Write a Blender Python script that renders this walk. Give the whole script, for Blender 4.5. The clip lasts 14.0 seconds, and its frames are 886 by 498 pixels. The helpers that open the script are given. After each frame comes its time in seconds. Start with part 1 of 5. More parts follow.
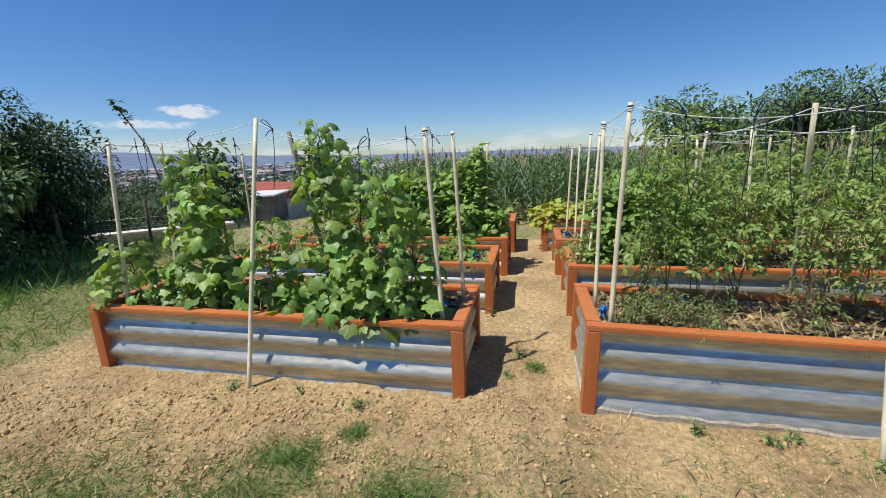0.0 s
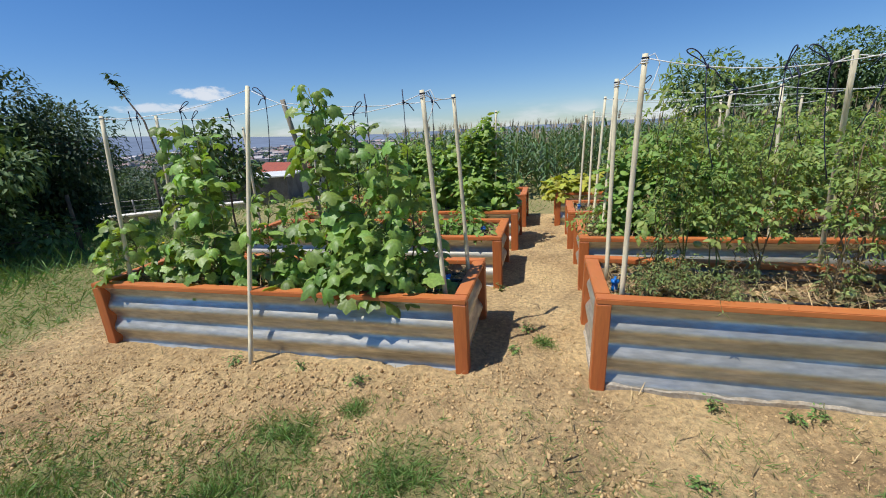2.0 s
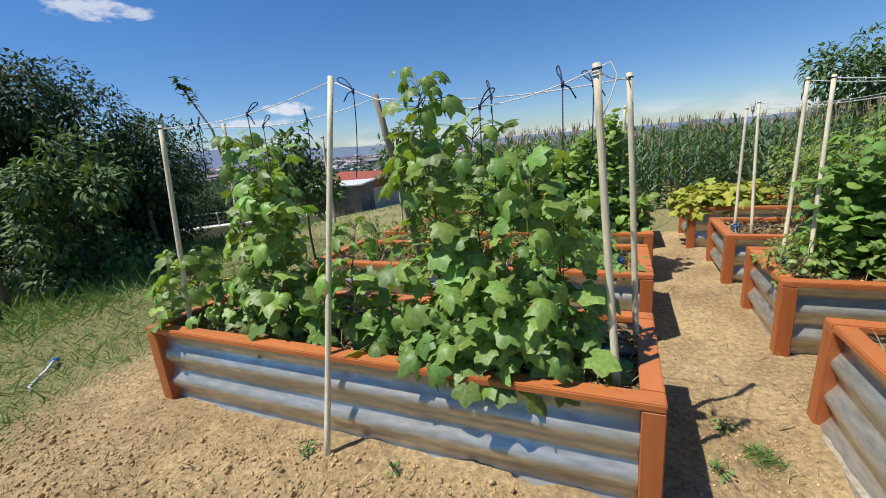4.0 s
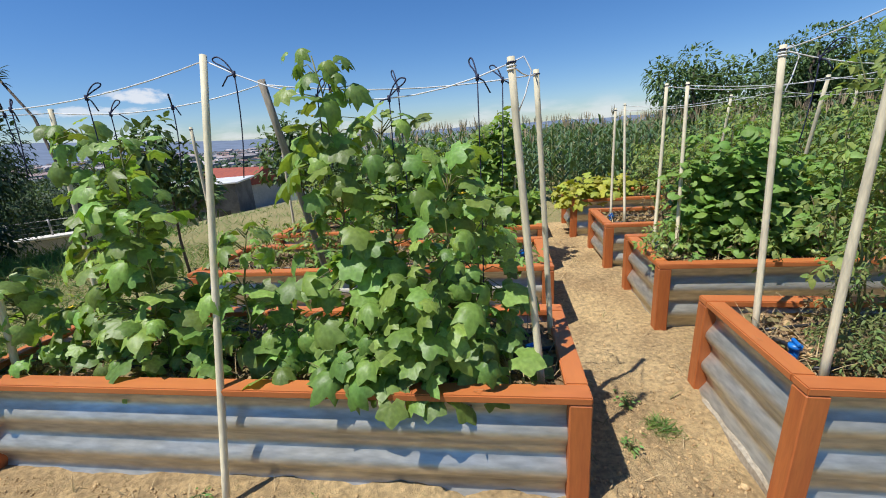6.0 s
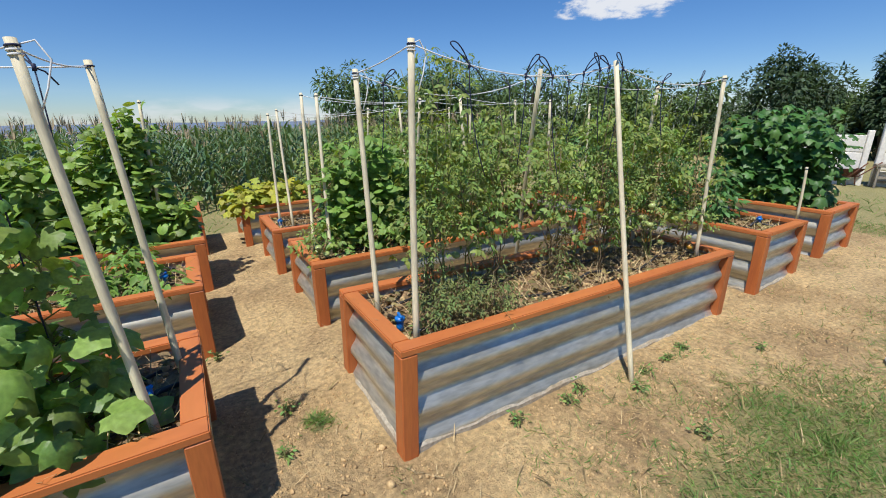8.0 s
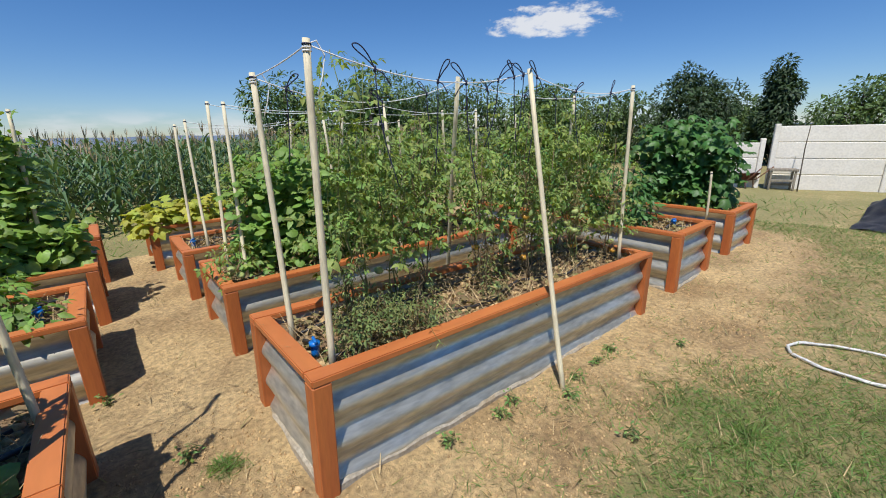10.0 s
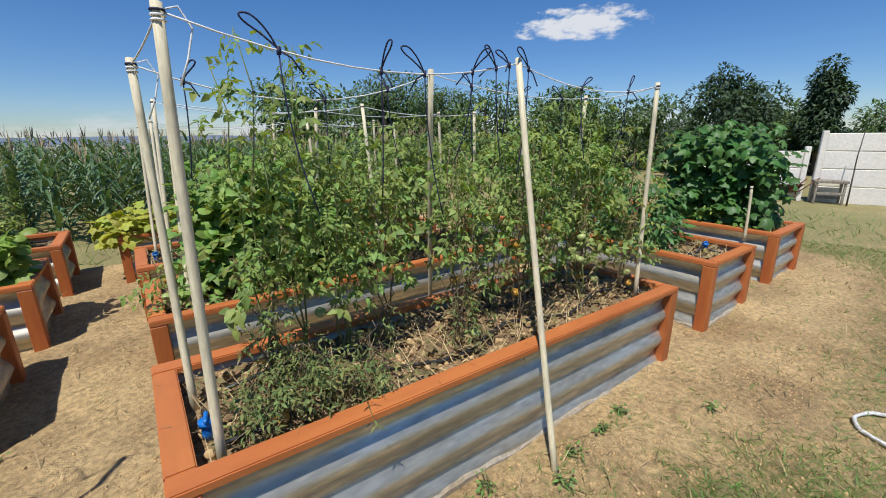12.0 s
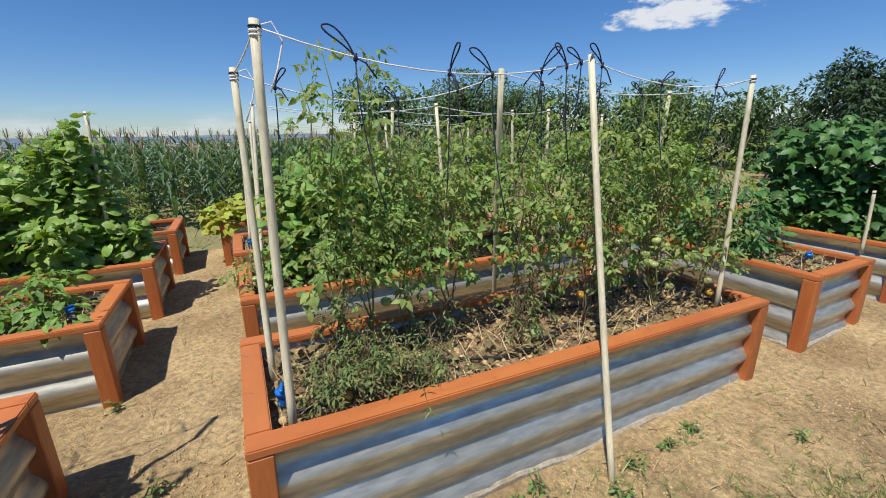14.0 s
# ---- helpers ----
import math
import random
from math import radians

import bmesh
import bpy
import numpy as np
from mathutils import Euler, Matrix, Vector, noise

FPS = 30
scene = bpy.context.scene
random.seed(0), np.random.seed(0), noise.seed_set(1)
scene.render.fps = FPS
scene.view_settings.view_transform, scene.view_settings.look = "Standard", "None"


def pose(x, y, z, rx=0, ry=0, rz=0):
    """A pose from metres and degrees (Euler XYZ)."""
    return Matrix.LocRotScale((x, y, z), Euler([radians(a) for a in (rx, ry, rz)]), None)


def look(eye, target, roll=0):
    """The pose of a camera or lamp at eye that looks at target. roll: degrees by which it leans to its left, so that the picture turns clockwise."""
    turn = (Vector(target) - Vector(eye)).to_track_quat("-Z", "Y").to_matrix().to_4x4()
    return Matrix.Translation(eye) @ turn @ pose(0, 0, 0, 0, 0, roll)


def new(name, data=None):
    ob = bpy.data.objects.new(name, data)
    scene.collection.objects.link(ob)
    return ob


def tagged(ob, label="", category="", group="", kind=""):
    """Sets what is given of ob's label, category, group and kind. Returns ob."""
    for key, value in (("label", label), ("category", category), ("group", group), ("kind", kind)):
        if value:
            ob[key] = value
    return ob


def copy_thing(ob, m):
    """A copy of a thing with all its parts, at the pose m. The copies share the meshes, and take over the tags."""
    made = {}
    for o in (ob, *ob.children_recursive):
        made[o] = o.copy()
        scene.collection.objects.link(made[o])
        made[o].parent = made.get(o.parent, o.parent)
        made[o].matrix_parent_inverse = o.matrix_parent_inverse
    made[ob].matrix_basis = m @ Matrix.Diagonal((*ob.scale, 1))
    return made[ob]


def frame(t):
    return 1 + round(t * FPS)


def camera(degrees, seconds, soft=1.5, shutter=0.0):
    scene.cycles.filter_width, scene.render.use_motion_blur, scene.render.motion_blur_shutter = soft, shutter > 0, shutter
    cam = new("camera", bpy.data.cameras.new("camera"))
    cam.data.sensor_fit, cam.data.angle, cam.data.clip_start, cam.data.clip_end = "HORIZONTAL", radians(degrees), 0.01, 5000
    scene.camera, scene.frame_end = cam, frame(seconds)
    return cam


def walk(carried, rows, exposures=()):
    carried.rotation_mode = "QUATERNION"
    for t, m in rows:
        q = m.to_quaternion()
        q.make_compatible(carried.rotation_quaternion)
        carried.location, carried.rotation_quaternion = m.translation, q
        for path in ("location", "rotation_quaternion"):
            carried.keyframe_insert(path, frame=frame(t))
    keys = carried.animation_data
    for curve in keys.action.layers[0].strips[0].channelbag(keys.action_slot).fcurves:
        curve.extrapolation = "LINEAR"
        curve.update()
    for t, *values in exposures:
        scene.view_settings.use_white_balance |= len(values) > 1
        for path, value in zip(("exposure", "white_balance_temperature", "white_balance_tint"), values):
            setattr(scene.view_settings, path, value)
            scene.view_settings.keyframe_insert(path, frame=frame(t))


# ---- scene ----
cam = camera(93.7, 14.0, soft=1.0)
PATH = [
    (0, (0.25, 0.015, 1.591), (0.113, 1.958, 1.136), -2.0),
    (0.5, (0.258, 0.028, 1.605), (0.2, 1.967, 1.117), -1.9),
    (1, (0.256, 0.035, 1.584), (0.207, 1.965, 1.059), -2.1),
    (1.5, (0.306, 0.068, 1.549), (0.205, 1.989, 1.001), -2.5),
    (2, (0.331, 0.134, 1.51), (0.117, 2.045, 0.959), -3.3),
    (2.5, (0.154, 0.351, 1.492), (-0.2, 2.249, 0.969), -4.0),
    (3, (0.015, 0.58, 1.537), (-0.469, 2.458, 1.047), -4.6),
    (3.2, (-0.022, 0.685, 1.522), (-0.551, 2.553, 1.041), -4.8),
    (5.3, (-0.381, 1.16, 1.506), (-0.757, 3.044, 0.951), -4.8),
    (5.5, (-0.37, 1.151, 1.513), (-0.644, 3.052, 0.956), -4.6),
    (6, (-0.321, 1.134, 1.515), (-0.332, 3.055, 0.957), -4.0),
    (6.5, (-0.219, 1.127, 1.515), (0.115, 3.017, 0.953), -3.1),
    (7, (-0.048, 1.1, 1.502), (0.639, 2.889, 0.929), -2.2),
    (7.5, (0.032, 1.084, 1.499), (1.018, 2.723, 0.913), -1.3),
    (8, (0.065, 1.043, 1.518), (1.281, 2.513, 0.916), -0.9),
    (8.5, (0.076, 1.012, 1.545), (1.413, 2.373, 0.946), -0.8),
    (8.7, (0.074, 1.007, 1.548), (1.437, 2.347, 0.961), -0.8),
    (10.8, (0.446, 1.137, 1.462), (1.869, 2.432, 0.915), -1.2),
    (11, (0.504, 1.188, 1.479), (1.926, 2.484, 0.934), -1.1),
    (11.5, (0.681, 1.269, 1.5), (2.086, 2.587, 0.962), -0.7),
    (12, (0.852, 1.21, 1.502), (2.2, 2.585, 0.962), -0.6),
    (12.5, (0.916, 1.168, 1.49), (2.175, 2.624, 0.946), -0.8),
    (13, (0.934, 1.167, 1.487), (2.104, 2.693, 0.938), -0.8),
    (13.5, (0.884, 1.181, 1.491), (1.991, 2.755, 0.946), -0.9),
    (14, (0.859, 1.148, 1.508), (1.938, 2.74, 0.962), -0.9),
]
EXPOSURES = [(0, 0.17), (3.2, 0.17), (6.0, 0.23), (7.5, 0.22), (8.5, 0.13), (11.0, 0.09), (12.5, 0.06), (14.0, 0.13)]
walk(cam, [(t, look(eye, target, roll)) for t, eye, target, roll in PATH], EXPOSURES)

# ---- world, sun, exposure ----
SUN = Vector((-0.45, -0.228, 1.0)).normalized()
world = bpy.data.worlds.new("sky")
scene.world = world
world.use_nodes = True
wn, wl = world.node_tree.nodes, world.node_tree.links
wn.clear()


def wnode(kind, **values):
    n = wn.new(kind)
    for k, v in values.items():
        n.inputs[k].default_value = v
    return n


sky = wn.new("ShaderNodeTexSky")
sky.sky_type, sky.sun_disc = "NISHITA", False
sky.sun_elevation = math.asin(SUN.z)
sky.sun_rotation = math.atan2(SUN.x, SUN.y)
sky.air_density, sky.dust_density, sky.ozone_density, sky.altitude = 1.0, 0.1, 2.0, 600
coord = wn.new("ShaderNodeTexCoord")
# clouds: low banks over the hills and one small fair-weather cloud higher up
sep = wn.new("ShaderNodeSeparateXYZ")
wl.new(coord.outputs["Generated"], sep.inputs[0])
stretch = wn.new("ShaderNodeMapping")
stretch.inputs["Scale"].default_value = (5.0, 5.0, 19.0)
wl.new(coord.outputs["Generated"], stretch.inputs[0])
puff = wnode("ShaderNodeTexNoise", Scale=1.5, Detail=7.0, Roughness=0.55)
wl.new(stretch.outputs[0], puff.inputs["Vector"])


def wmath(op, a, b=None, clamp=False):
    n = wn.new("ShaderNodeMath")
    n.operation, n.use_clamp = op, clamp
    for i, v in enumerate((a, b)):
        if v is None:
            continue
        if isinstance(v, (int, float)):
            n.inputs[i].default_value = v
        else:
            wl.new(v, n.inputs[i])
    return n.outputs[0]


def wramp(v, a, b):
    n = wn.new("ShaderNodeMapRange")
    n.interpolation_type = "SMOOTHSTEP"
    wl.new(v, n.inputs[0])
    n.inputs[1].default_value, n.inputs[2].default_value = a, b
    return n.outputs[0]


height = sep.outputs["Z"]
low = wmath("MULTIPLY", wramp(height, 0.06, 0.01), wramp(puff.outputs["Fac"], 0.42, 0.62))


def lone_cloud(direction, sx, sz, weight):
    d = Vector(direction).normalized()
    side = Vector((d.y, -d.x, 0)).normalized()
    up = side.cross(d)
    terms = []
    for axis, s in ((side, sx), (up, sz)):
        dot = wn.new("ShaderNodeVectorMath")
        dot.operation = "DOT_PRODUCT"
        wl.new(coord.outputs["Generated"], dot.inputs[0])
        dot.inputs[1].default_value = axis
        off = wmath("SUBTRACT", dot.outputs["Value"], axis.dot(d))
        terms.append(wmath("POWER", wmath("ABSOLUTE", wmath("DIVIDE", off, s)), 2.0))
    front = wn.new("ShaderNodeVectorMath")
    front.operation = "DOT_PRODUCT"
    wl.new(coord.outputs["Generated"], front.inputs[0])
    front.inputs[1].default_value = d
    body = wmath("SUBTRACT", 1.0, wmath("ADD", *terms), True)
    body = wmath("MULTIPLY", body, wmath("GREATER_THAN", front.outputs["Value"], 0.5))
    ragged = wramp(wmath("ADD", wmath("MULTIPLY", body, 0.7), wmath("MULTIPLY", wmath("SUBTRACT", fine.outputs["Fac"], 0.55), 2.2)), 0.08, 0.6)
    return wmath("MULTIPLY", wmath("MULTIPLY", ragged, wramp(body, 0.0, 0.3)), weight)


fine_map = wn.new("ShaderNodeMapping")
fine_map.inputs["Scale"].default_value = (14.0, 14.0, 34.0)
wl.new(coord.outputs["Generated"], fine_map.inputs[0])
fine = wnode("ShaderNodeTexNoise", Scale=1.6, Detail=6.0, Roughness=0.6)
wl.new(fine_map.outputs[0], fine.inputs["Vector"])
cloud = wmath("MAXIMUM", wmath("MULTIPLY", low, 0.6), lone_cloud((0.856, 0.473, 0.211), 0.15, 0.04, 0.95))
cloud = wmath("MAXIMUM", cloud, lone_cloud((-0.742, 0.617, 0.263), 0.1, 0.02, 0.7))
cloud = wmath("MAXIMUM", cloud, lone_cloud((-0.55, 0.83, 0.095), 0.07, 0.016, 0.85))
cloud = wmath("MAXIMUM", cloud, lone_cloud((-0.62, 0.78, 0.07), 0.12, 0.012, 0.7))
mixed = wn.new("ShaderNodeMix")
mixed.data_type = "RGBA"
wl.new(cloud, mixed.inputs["Factor"])
deep = wnode("ShaderNodeHueSaturation", Saturation=1.27, Value=1.0)
wl.new(sky.outputs[0], deep.inputs["Color"])
clear = wn.new("ShaderNodeMix")
clear.data_type, clear.blend_type = "RGBA", "MULTIPLY"
clear.inputs["Factor"].default_value = 1.0
haze = wn.new("ShaderNodeMix")
haze.data_type = "RGBA"
haze.inputs["A"].default_value, haze.inputs["B"].default_value = (0.72, 0.87, 1.15, 1), (0.88, 1.0, 1.22, 1)
wl.new(wramp(height, 0.0, 0.32), haze.inputs["Factor"])
wl.new(haze.outputs["Result"], clear.inputs["B"])
wl.new(deep.outputs[0], clear.inputs["A"])
wl.new(clear.outputs["Result"], mixed.inputs["A"])
mixed.inputs["B"].default_value = (8.5, 8.8, 9.4, 1)
back = wnode("ShaderNodeBackground", Strength=0.083)
wl.new(mixed.outputs["Result"], back.inputs[0])
wout = wn.new("ShaderNodeOutputWorld")
wl.new(back.outputs[0], wout.inputs[0])

sun = new("sun", bpy.data.lights.new("sun", "SUN"))
sun.data.energy, sun.data.angle, sun.data.color = 4.5, radians(0.53), (1.0, 0.97, 0.925)
sun.matrix_world = look(SUN * 30, (0, 0, 0))

# ---- materials ----
def material(name, colour, rough=0.7, metal=0.0, vary=0.25, scale=8.0, fine_scale=60.0, bump=0.3, bump_size=0.01, second=None,
             stretch_to=(1, 1, 1), each=0.0, island=0.0, translucent=0.0, hue=0.0, spec=0.5):
    """A procedural surface: base colour varied at two scales, by object or by loose island, with fine relief."""
    m = bpy.data.materials.new(name)
    m.use_nodes = True
    nodes, links = m.node_tree.nodes, m.node_tree.links
    p = nodes["Principled BSDF"]
    p.inputs["Roughness"].default_value, p.inputs["Metallic"].default_value = rough, metal
    p.inputs["Specular IOR Level"].default_value = spec
    tc = nodes.new("ShaderNodeTexCoord")
    mp = nodes.new("ShaderNodeMapping")
    mp.inputs["Scale"].default_value = stretch_to
    links.new(tc.outputs["Object"], mp.inputs[0])

    def tex(s, d):
        n = nodes.new("ShaderNodeTexNoise")
        n.inputs["Scale"].default_value, n.inputs["Detail"].default_value = s, d
        links.new(mp.outputs[0], n.inputs["Vector"])
        return n.outputs["Fac"]

    big, small = tex(scale, 4.0), tex(fine_scale, 3.0)

    def mathn(op, a, b):
        n = nodes.new("ShaderNodeMath")
        n.operation = op
        for i, v in enumerate((a, b)):
            if isinstance(v, (int, float)):
                n.inputs[i].default_value = v
            else:
                links.new(v, n.inputs[i])
        return n.outputs[0]

    def mapr(v, a, b, c, d):
        n = nodes.new("ShaderNodeMapRange")
        links.new(v, n.inputs[0])
        for i, k in enumerate((a, b, c, d)):
            n.inputs[i + 1].default_value = k
        return n.outputs[0]

    mix = nodes.new("ShaderNodeMix")
    mix.data_type = "RGBA"
    mix.inputs["A"].default_value = (*colour, 1)
    mix.inputs["B"].default_value = (*(second or [c * 0.55 for c in colour]), 1)
    links.new(mapr(big, 0.38, 0.68, 0, 1), mix.inputs["Factor"])
    value = mapr(small, 0.3, 0.7, 1 - vary, 1 + vary)
    rnd = None
    if each:
        rnd = nodes.new("ShaderNodeObjectInfo").outputs["Random"]
        value = mathn("MULTIPLY", value, mapr(rnd, 0, 1, 1 - each, 1 + each))
    if island:
        rnd = nodes.new("ShaderNodeNewGeometry").outputs["Random Per Island"]
        value = mathn("MULTIPLY", value, mapr(rnd, 0, 1, 1 - island, 1 + island))
    hsv = nodes.new("ShaderNodeHueSaturation")
    links.new(mix.outputs["Result"], hsv.inputs["Color"])
    links.new(value, hsv.inputs["Value"])
    if hue and rnd is not None:
        twist = mathn("FRACT", mathn("MULTIPLY", rnd, 7.31), 0)
        links.new(mapr(twist, 0, 1, 0.5 - hue, 0.5 + hue), hsv.inputs["Hue"])
    links.new(hsv.outputs[0], p.inputs["Base Color"])
    if bump:
        b = nodes.new("ShaderNodeBump")
        b.inputs["Strength"].default_value, b.inputs["Distance"].default_value = bump, bump_size
        links.new(small, b.inputs["Height"])
        links.new(b.outputs[0], p.inputs["Normal"])
    if metal:
        links.new(mapr(big, 0.35, 0.7, rough * 0.8, rough * 1.35), p.inputs["Roughness"])
    if translucent:
        t = nodes.new("ShaderNodeBsdfTranslucent")
        warm = nodes.new("ShaderNodeMix")
        warm.data_type, warm.blend_type = "RGBA", "MULTIPLY"
        warm.inputs["Factor"].default_value = 1.0
        warm.inputs["B"].default_value = (1.5, 1.35, 0.5, 1)
        links.new(hsv.outputs[0], warm.inputs["A"])
        links.new(warm.outputs["Result"], t.inputs["Color"])
        ms = nodes.new("ShaderNodeMixShader")
        ms.inputs[0].default_value = translucent
        links.new(p.outputs[0], ms.inputs[1])
        links.new(t.outputs[0], ms.inputs[2])
        links.new(ms.outputs[0], nodes["Material Output"].inputs["Surface"])
    return m


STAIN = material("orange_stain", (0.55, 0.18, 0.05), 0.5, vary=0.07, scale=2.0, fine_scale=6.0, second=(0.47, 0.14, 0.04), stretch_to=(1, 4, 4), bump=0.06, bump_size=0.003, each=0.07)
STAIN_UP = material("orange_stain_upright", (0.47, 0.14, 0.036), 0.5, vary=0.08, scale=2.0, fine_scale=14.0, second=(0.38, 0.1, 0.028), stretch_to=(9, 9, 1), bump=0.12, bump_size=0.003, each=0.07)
STEEL = material("galvanised_steel", (0.6, 0.575, 0.49), 0.42, metal=0.72, vary=0.2, scale=4.5, fine_scale=30.0, second=(0.42, 0.395, 0.32), stretch_to=(0.35, 1, 1.6), bump=0.06, bump_size=0.002, each=0.05)
CONCRETE = material("concrete_footing", (0.4, 0.35, 0.27), 0.9, scale=6, fine_scale=50, second=(0.33, 0.26, 0.17), bump=0.5)
BEDSOIL = material("dry_bed_soil", (0.3, 0.195, 0.1), 0.95, vary=0.35, scale=7, fine_scale=45, second=(0.15, 0.09, 0.045), bump=0.9, bump_size=0.02)
CLOD = material("earth_clods", (0.52, 0.365, 0.18), 0.95, vary=0.25, scale=9, fine_scale=60, second=(0.46, 0.3, 0.14), bump=0.7, island=0.25)
STRAW = material("dry_straw", (0.5, 0.38, 0.2), 0.85, scale=5, second=(0.36, 0.25, 0.12), bump=0, island=0.35)
POLE = material("bleached_pole", (0.72, 0.64, 0.43), 0.7, vary=0.14, scale=4, fine_scale=22, second=(0.56, 0.49, 0.34), stretch_to=(6, 6, 1), bump=0.2, bump_size=0.003, each=0.1)
# weathered wood for the bench; also the shaded look of one leaning pole
GREYWOOD = material("weathered_and_shaded_wood", (0.3, 0.26, 0.2), 0.85, vary=0.2, scale=4, fine_scale=25, stretch_to=(5, 5, 1), bump=0.4, bump_size=0.004, each=0.15)
TWINE = material("white_twine", (0.8, 0.79, 0.76), 0.8, vary=0.08, scale=9, second=(0.68, 0.67, 0.64), bump=0)
NAVY = material("navy_cord", (0.012, 0.016, 0.05), 0.7, scale=9, second=(0.02, 0.022, 0.06), bump=0)
BLACKPIPE = material("black_drip_pipe", (0.018, 0.018, 0.02), 0.45, scale=9, second=(0.05, 0.045, 0.04), bump=0.1)
BLUE = material("blue_valve_plastic", (0.01, 0.17, 0.55), 0.35, vary=0.1, scale=20, second=(0.008, 0.12, 0.42), bump=0.05)
HOSE = material("pale_hose", (0.68, 0.68, 0.66), 0.5, scale=8, second=(0.55, 0.53, 0.48), bump=0.05)
STEM = material("green_stem", (0.14, 0.19, 0.05), 0.7, scale=10, second=(0.2, 0.17, 0.07), bump=0.1)
DRYSTEM = material("woody_stem", (0.2, 0.145, 0.08), 0.8, scale=10, second=(0.13, 0.1, 0.05), bump=0.2)
CUKE = material("cucumber_leaf", (0.205, 0.34, 0.065), 0.46, vary=0.2, scale=1.6, fine_scale=6, second=(0.28, 0.41, 0.11), bump=0.3, bump_size=0.006, each=0.4, hue=0.022, translucent=0.36)
BEAN = material("bean_leaf", (0.17, 0.3, 0.05), 0.6, vary=0.14, scale=6, fine_scale=40, second=(0.18, 0.31, 0.06), bump=0.3, island=0.3, hue=0.015, translucent=0.28)
PALEBEAN = material("pale_bean_leaf", (0.25, 0.38, 0.07), 0.5, vary=0.14, scale=6, fine_scale=40, second=(0.2, 0.32, 0.06), bump=0.3, island=0.3, hue=0.015, translucent=0.32)
TOMATO = material("tomato_leaf", (0.225, 0.33, 0.075), 0.6, vary=0.15, scale=5, fine_scale=40, second=(0.23, 0.3, 0.08), bump=0.2, island=0.36, hue=0.03, translucent=0.34)
LIMPGREEN = material("limp_tomato_leaf", (0.15, 0.21, 0.055), 0.7, vary=0.2, scale=5, fine_scale=40, second=(0.17, 0.17, 0.06), bump=0.2, island=0.4, hue=0.03, translucent=0.2)
WILTED = material("wilted_leaf", (0.3, 0.22, 0.1), 0.85, vary=0.2, scale=6, second=(0.2, 0.18, 0.07), bump=0.2, island=0.35, hue=0.02, translucent=0.15)
DEEP = material("dark_broad_leaf", (0.07, 0.165, 0.033), 0.5, vary=0.12, scale=5, second=(0.07, 0.18, 0.04), bump=0.2, island=0.3, hue=0.012, translucent=0.22)
YELLOW = material("yellowing_leaf", (0.42, 0.42, 0.05), 0.6, vary=0.14, scale=5, second=(0.3, 0.36, 0.05), bump=0.2, island=0.25, hue=0.02, translucent=0.3)
CORN = material("corn_leaf", (0.08, 0.155, 0.06), 0.5, vary=0.12, scale=4, second=(0.13, 0.215, 0.095), bump=0.1, island=0.3, hue=0.015, translucent=0.2)
TASSEL = material("corn_tassel", (0.42, 0.32, 0.19), 0.8, scale=5, second=(0.32, 0.25, 0.14), bump=0, island=0.2)
TREEDARK = material("dark_tree_leaf", (0.036, 0.072, 0.026), 0.65, vary=0.12, scale=2, second=(0.05, 0.09, 0.034), bump=0, island=0.35, hue=0.012, translucent=0.18)
TREEMID = material("tree_leaf", (0.09, 0.155, 0.045), 0.65, vary=0.12, scale=2, second=(0.12, 0.19, 0.06), bump=0, island=0.35, hue=0.015, translucent=0.2)
BARK = material("bark", (0.12, 0.095, 0.07), 0.95, vary=0.25, scale=4, fine_scale=18, stretch_to=(3, 3, 1), bump=0.8, bump_size=0.02)
GRASS = material("grass_blade", (0.15, 0.27, 0.06), 0.6, vary=0.1, scale=2, second=(0.18, 0.29, 0.07), bump=0, island=0.3, hue=0.03, translucent=0.2)
DRYGRASS = material("dry_grass_blade", (0.34, 0.28, 0.13), 0.75, vary=0.1, scale=2, second=(0.22, 0.22, 0.09), bump=0, island=0.3, translucent=0.15)
FRUITG = material("green_tomato", (0.32, 0.4, 0.13), 0.3, vary=0.06, scale=8, second=(0.4, 0.44, 0.17), bump=0, each=0.15)
FRUITR = material("ripening_tomato", (0.6, 0.26, 0.03), 0.3, vary=0.06, scale=8, second=(0.6, 0.4, 0.06), bump=0, each=0.15)
FLOWER = material("yellow_flower", (0.75, 0.52, 0.02), 0.6, scale=8, second=(0.8, 0.6, 0.05), bump=0, translucent=0.25)
WALLPANEL = material("whitewashed_concrete", (0.78, 0.74, 0.66), 0.9, vary=0.08, scale=1.3, fine_scale=25, second=(0.68, 0.64, 0.55), bump=0.4, each=0.05)
PLASTER = material("house_plaster", (0.52, 0.48, 0.42), 0.9, vary=0.1, scale=0.8, fine_scale=9, second=(0.42, 0.39, 0.34), bump=0.2)
DARKWALL = material("grey_block_wall", (0.16, 0.15, 0.14), 0.9, vary=0.15, scale=1.0, fine_scale=9, bump=0.3)
TILE = material("red_roof_tile", (0.33, 0.075, 0.04), 0.8, vary=0.2, scale=2, fine_scale=12, second=(0.24, 0.06, 0.04), bump=0.3)
SHEETROOF = material("white_sheet_roof", (0.72, 0.72, 0.7), 0.5, vary=0.08, scale=1.5, second=(0.6, 0.58, 0.54), bump=0.1)
WINDOW = material("dark_window_glass", (0.03, 0.035, 0.04), 0.12, scale=3, bump=0)
RUST = material("rusty_barrow", (0.2, 0.08, 0.045), 0.8, vary=0.3, scale=9, second=(0.13, 0.06, 0.04), bump=0.4)
